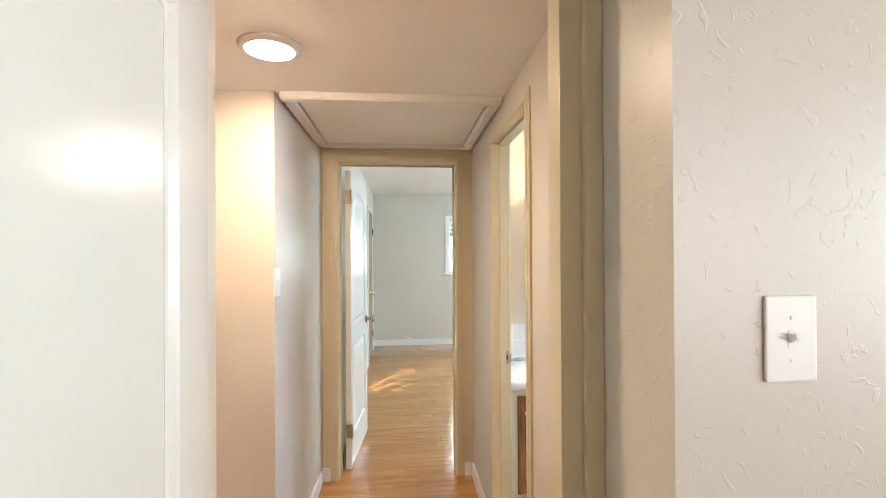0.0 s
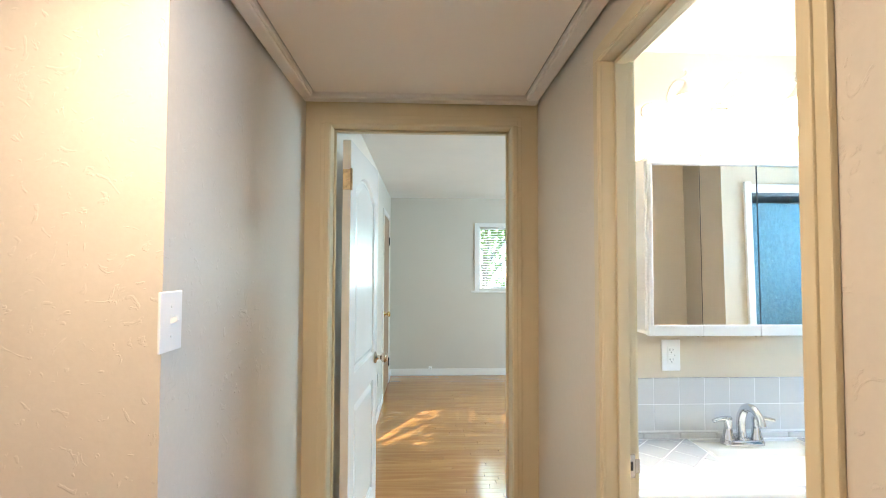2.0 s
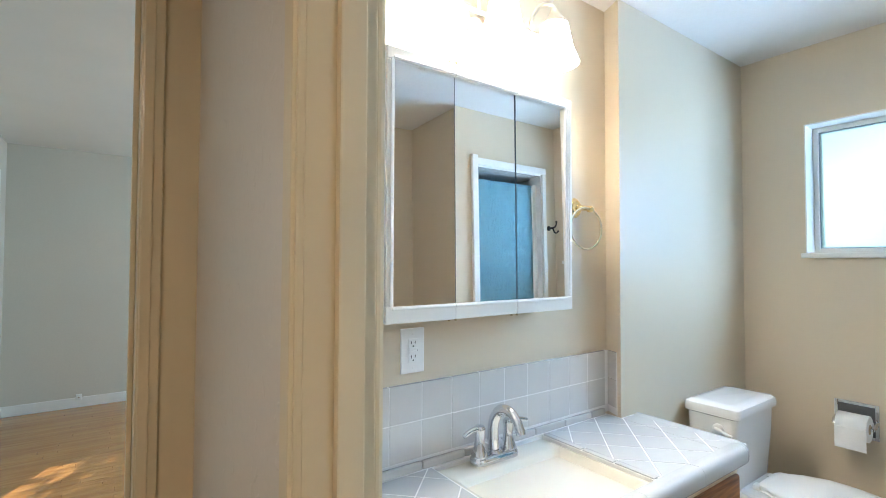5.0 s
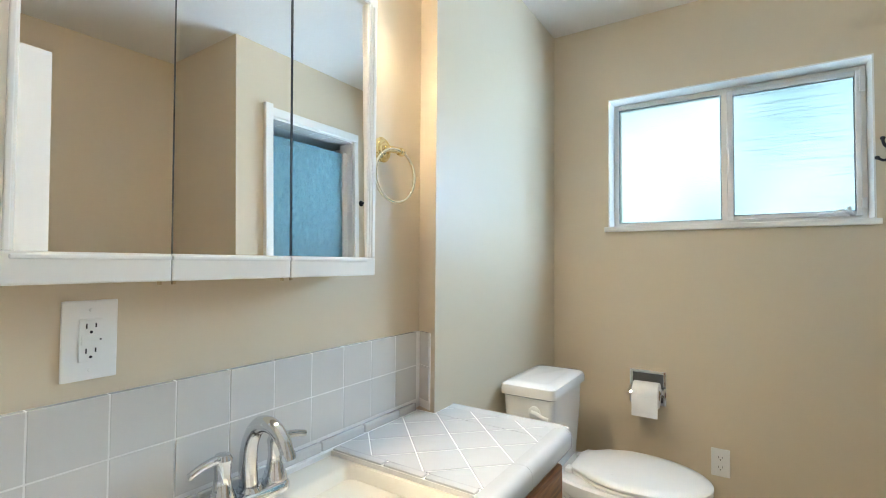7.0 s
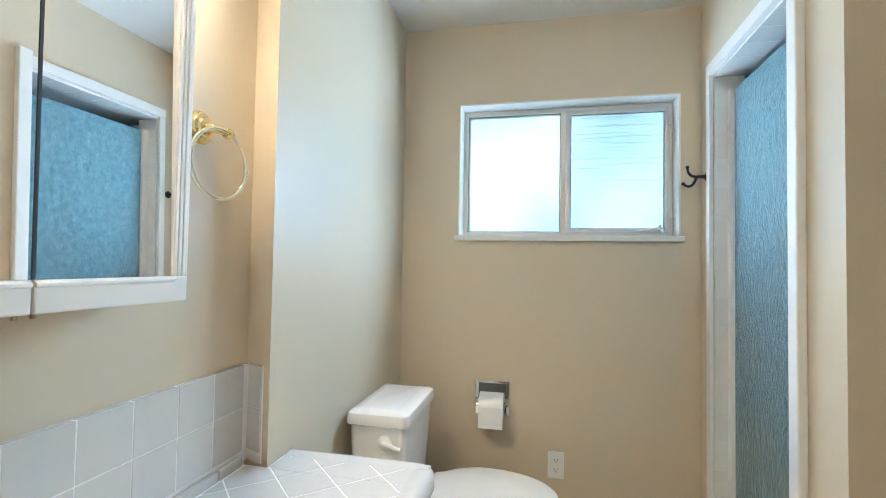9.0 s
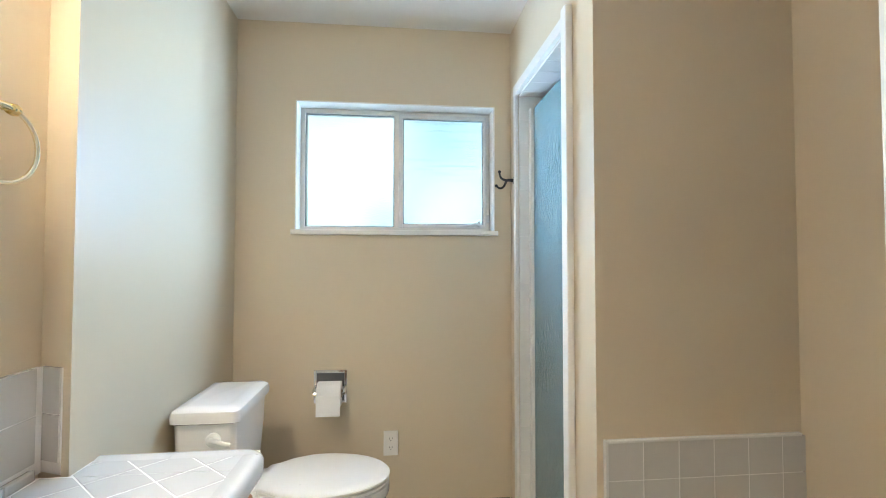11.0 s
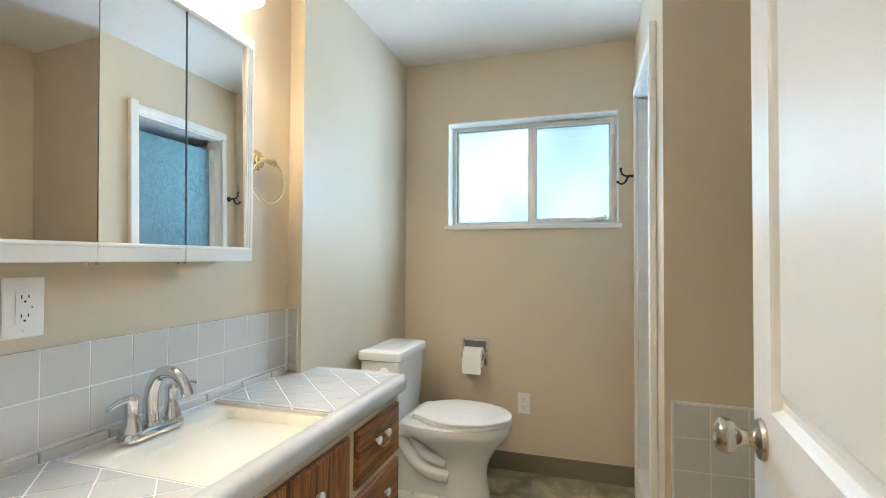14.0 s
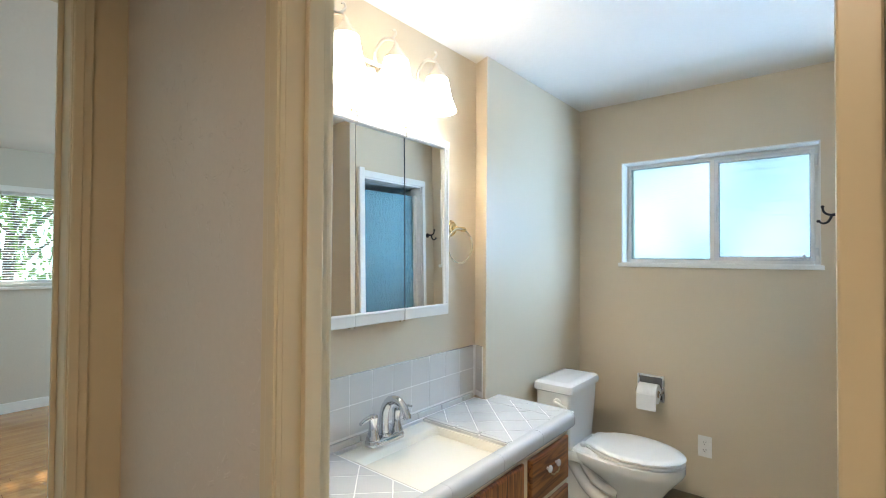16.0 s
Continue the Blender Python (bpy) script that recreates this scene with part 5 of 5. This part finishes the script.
# low tiles on the partition
low = thing("tile_wainscot", "low panel of glossy grey-white square wall tiles with rounded edge", "tiles", (0, 0, 0), kind="structure")
part("grout_bed", boxes((2.2025, 2.2148, 1.19, 1.782, 0.0, 0.711)), GROUT, low, "white grout")
spots = []
for row in range(7):
    for col in range(6):
        spots.append(pose(2.2107, 1.732 - col * 0.1065, 0.660 - row * 0.1055, 0, 0, -90) @ Matrix.Diagonal((0.988, 1, 0.988, 1)))
more_tiles(low, spots)


part("edge_strip", boxes((2.1995, 2.2148, 1.782, 1.792, 0.0, 0.720), bevel=0.003), TILE_S, low, "rounded white edge tile")
part("edge_strip", boxes((2.1995, 2.2148, 1.19, 1.7815, 0.711, 0.720), bevel=0.003), TILE_S, low, "rounded white edge tile")

# ---- bedroom window, blind and the garden behind it ----
bw1 = thing("window_2", "white bedroom window with a clear pane and painted casing", "window", (0.0, 7.43, 0.0), kind="structure")
part("casing", boxes((0.872, 0.932, -0.016, 0.0, 1.105, 2.0), (1.948, 2.008, -0.016, 0.0, 1.105, 2.0), (0.932, 1.948, -0.016, 0.0, 1.948, 2.0), bevel=0.003), TRIM_W, bw1)
part("sill", boxes((0.825, 2.055, -0.045, 0.02, 1.082, 1.106), bevel=0.005), TRIM_W, bw1)
part("window_frame", boxes((0.932, 0.962, 0.06, 0.10, 1.13, 1.95), (1.918, 1.948, 0.06, 0.10, 1.13, 1.95), (0.962, 1.918, 0.06, 0.10, 1.92, 1.95), (0.962, 1.918, 0.06, 0.10, 1.13, 1.16), (1.43, 1.455, 0.065, 0.095, 1.16, 1.92), bevel=0.003), TRIM_W, bw1)
for x0, x1 in ((0.962, 1.43), (1.455, 1.918)):
    p = part("pane", boxes((x0, x1, 0.078, 0.082, 1.16, 1.92)), PANE_CLEAR, bw1, "clear glass pane")
    p.visible_shadow = False
blind = thing("window_blind", "white horizontal slat blind, lowered, slats open", "blind", (1.44, 7.455, 1.945))
part("head_rail", boxes((-0.475, 0.475, -0.014, 0.014, -0.028, 0.0), bevel=0.003), BLIND, blind)
part("bottom_rail", boxes((-0.47, 0.47, -0.012, 0.012, -0.80, -0.785), bevel=0.003), BLIND, blind)
slat_bm = bmesh.new()
loft(slat_bm, [[(x_, y_, 0.0018 * (1 - (y_ / 0.009) ** 2)) for y_ in (-0.009, -0.0045, 0.0, 0.0045, 0.009)] for x_ in (-0.47, 0.47)], close_ends=False, loop=False)
slat = part("slat", slat_bm, BLIND, blind, where=pose(0, 0, -0.05, 20))
for i in range(1, 34):
    o = new("slat", slat.data)
    o.parent = blind
    o.matrix_basis = pose(0, 0, -0.05 - i * 0.0222, 20 + random.uniform(-2, 2))
for xx in (-0.36, 0.0, 0.36):
    part("cord", tube([(xx, -0.013, -0.79), (xx, -0.013, -0.02)], 0.0008, 5, steps=0), BLIND, blind)


def garden_tree(x, y, height, spread, leaves, seed, low=0.48, size=1.0):
    rnd = random.Random(seed)
    e = thing("tree", "leafy green garden tree outside the bedroom window", "tree", (x, y, -0.25), group="garden trees")
    trunk = [(0, 0, 0), (0.05, 0.02, height * 0.25), (-0.03, 0.05, height * 0.5), (0.02, 0.0, height * 0.8)]
    part("trunk", tube(trunk, (0.11, 0.03), 10), BARK, e, smooth=True)
    tips = []
    for i in range(12):
        a = i * 2.4 + rnd.uniform(-0.4, 0.4)
        z = height * rnd.uniform(low, 0.92)
        r = spread * rnd.uniform(0.6, 1.0) * (1.15 - 0.6 * z / height)
        tip = Vector((r * math.cos(a), r * math.sin(a), z + rnd.uniform(0.1, 0.6)))
        part("limb", tube([(0, 0, z * 0.85), tuple(tip * 0.5 + Vector((0, 0, z * 0.45))), tuple(tip)], (0.035, 0.008), 6), BARK, e)
        tips.append(tip)
    verts, faces = [], []
    for _ in range(leaves):
        tip, k = rnd.choice(tips), rnd.uniform(0.45, 1.1)
        t = Vector((tip.x * k, tip.y * k, tip.z * (0.90 + 0.12 * k)))
        c = t + Vector((rnd.gauss(0, 0.26), rnd.gauss(0, 0.26), rnd.gauss(0, 0.24)))
        q = Euler((rnd.uniform(0, 6.3), rnd.uniform(0, 6.3), rnd.uniform(0, 6.3))).to_matrix()
        s = size * rnd.uniform(0.045, 0.09)
        k0 = len(verts)
        for px, py, pz in ((-s, 0, 0), (0, -s * 0.5, 0.01), (s, 0, 0), (0, s * 0.5, 0.01)):
            verts.append(tuple(c + q @ Vector((px, py, pz))))
        faces.append((k0, k0 + 1, k0 + 2, k0 + 3))
    me = bpy.data.meshes.new("crown")
    me.from_pydata(verts, [], faces)
    me.materials.append(LEAF)
    o = new("crown", me)
    o.parent = e
    tagged(o, "loose crown of small green leaves")
    return e


garden_tree(2.6, 10.2, 5.0, 1.5, 760, 3, size=1.9)
garden_tree(0.6, 11.8, 4.4, 1.5, 2600, 5)
garden_tree(4.2, 12.4, 4.8, 1.7, 3400, 8, 0.25)
garden_tree(1.5, 10.9, 3.0, 1.2, 1000, 14, 0.12)

# ---- oak strip floor: boards run across the walk ----
BOARD = boxes((-0.5, 0.5, -0.0281, 0.0281, -0.012, 0.0), bevel=0.0)
bmesh.ops.bevel(BOARD, geom=[e for e in BOARD.edges if all(v.co.z > -0.001 for v in e.verts)], offset=0.0007, segments=1, affect="EDGES")
floor = thing("floor", "glossy honey-coloured oak strip floor", "floor", (0, 0, 0), kind="structure")
board = part("board", BOARD, OAK_FLOOR, floor)
rnd = random.Random(11)
placed = 0


def lay(x0, x1, y):
    global placed
    x = x0
    first_len = rnd.uniform(0.3, 1.2)
    while x < x1 - 0.02:
        ln = first_len if x == x0 else rnd.uniform(0.8, 1.7)
        e = min(x1, x + ln)
        if x1 - e < 0.25:
            e = x1
        m = Matrix.LocRotScale(((x + e) / 2, y, rnd.uniform(-0.0004, 0.0)), None, (e - x - 0.0012, 1, 1))
        if placed == 0:
            board.matrix_basis = m
        else:
            o = new("board", board.data)
            o.parent = floor
            o.matrix_basis = m
        placed += 1
        x = e


y = 1.16
while y < 7.43:
    if y < 2.24:
        lay(-1.6 if y > 1.25 else -0.2, 0.66, y)
    elif y < 3.2:
        lay(-0.315, 0.66, y)
    elif y < 3.32:
        lay(-0.20, 0.55, y)
    else:
        lay(-0.24, 2.4, y)
    y += 0.0571
rest = bmesh.new()
box(rest, 2.402, 4.0, 3.32, 7.43, -0.012, -0.001)
box(rest, -1.6, 2.6, -1.6, 1.02, -0.012, -0.001)
box(rest, -0.2, 0.505, 1.02, 1.13, -0.012, -0.001)
tagged(part("floor_rest", rest, OAK_FLOOR), "oak floor out of sight", "", "", "structure")


# ---- vinyl tiles of the bathroom floor ----
cols, rows_ = 8, 7
tile_w, tile_d = (3.158 - 0.735) / cols, (3.19 - 1.18) / rows_
vinyl = bmesh.new()
box(vinyl, -tile_w / 2 + 0.0008, tile_w / 2 - 0.0008, -tile_d / 2 + 0.0008, tile_d / 2 - 0.0008, -0.002, 0.0)
vinyl_tile = part("tile", vinyl, VINYL, FLOOR_BATH, where=pose(0.735 + tile_w / 2, 1.18 + tile_d / 2, 0))
for i in range(cols):
    for j in range(rows_):
        if i or j:
            o = new("tile", vinyl_tile.data)
            o.parent = FLOOR_BATH
            o.matrix_basis = pose(0.735 + tile_w * (i + 0.5), 1.18 + tile_d * (j + 0.5), 0, 0, 0, 180 * ((i + j) % 2))
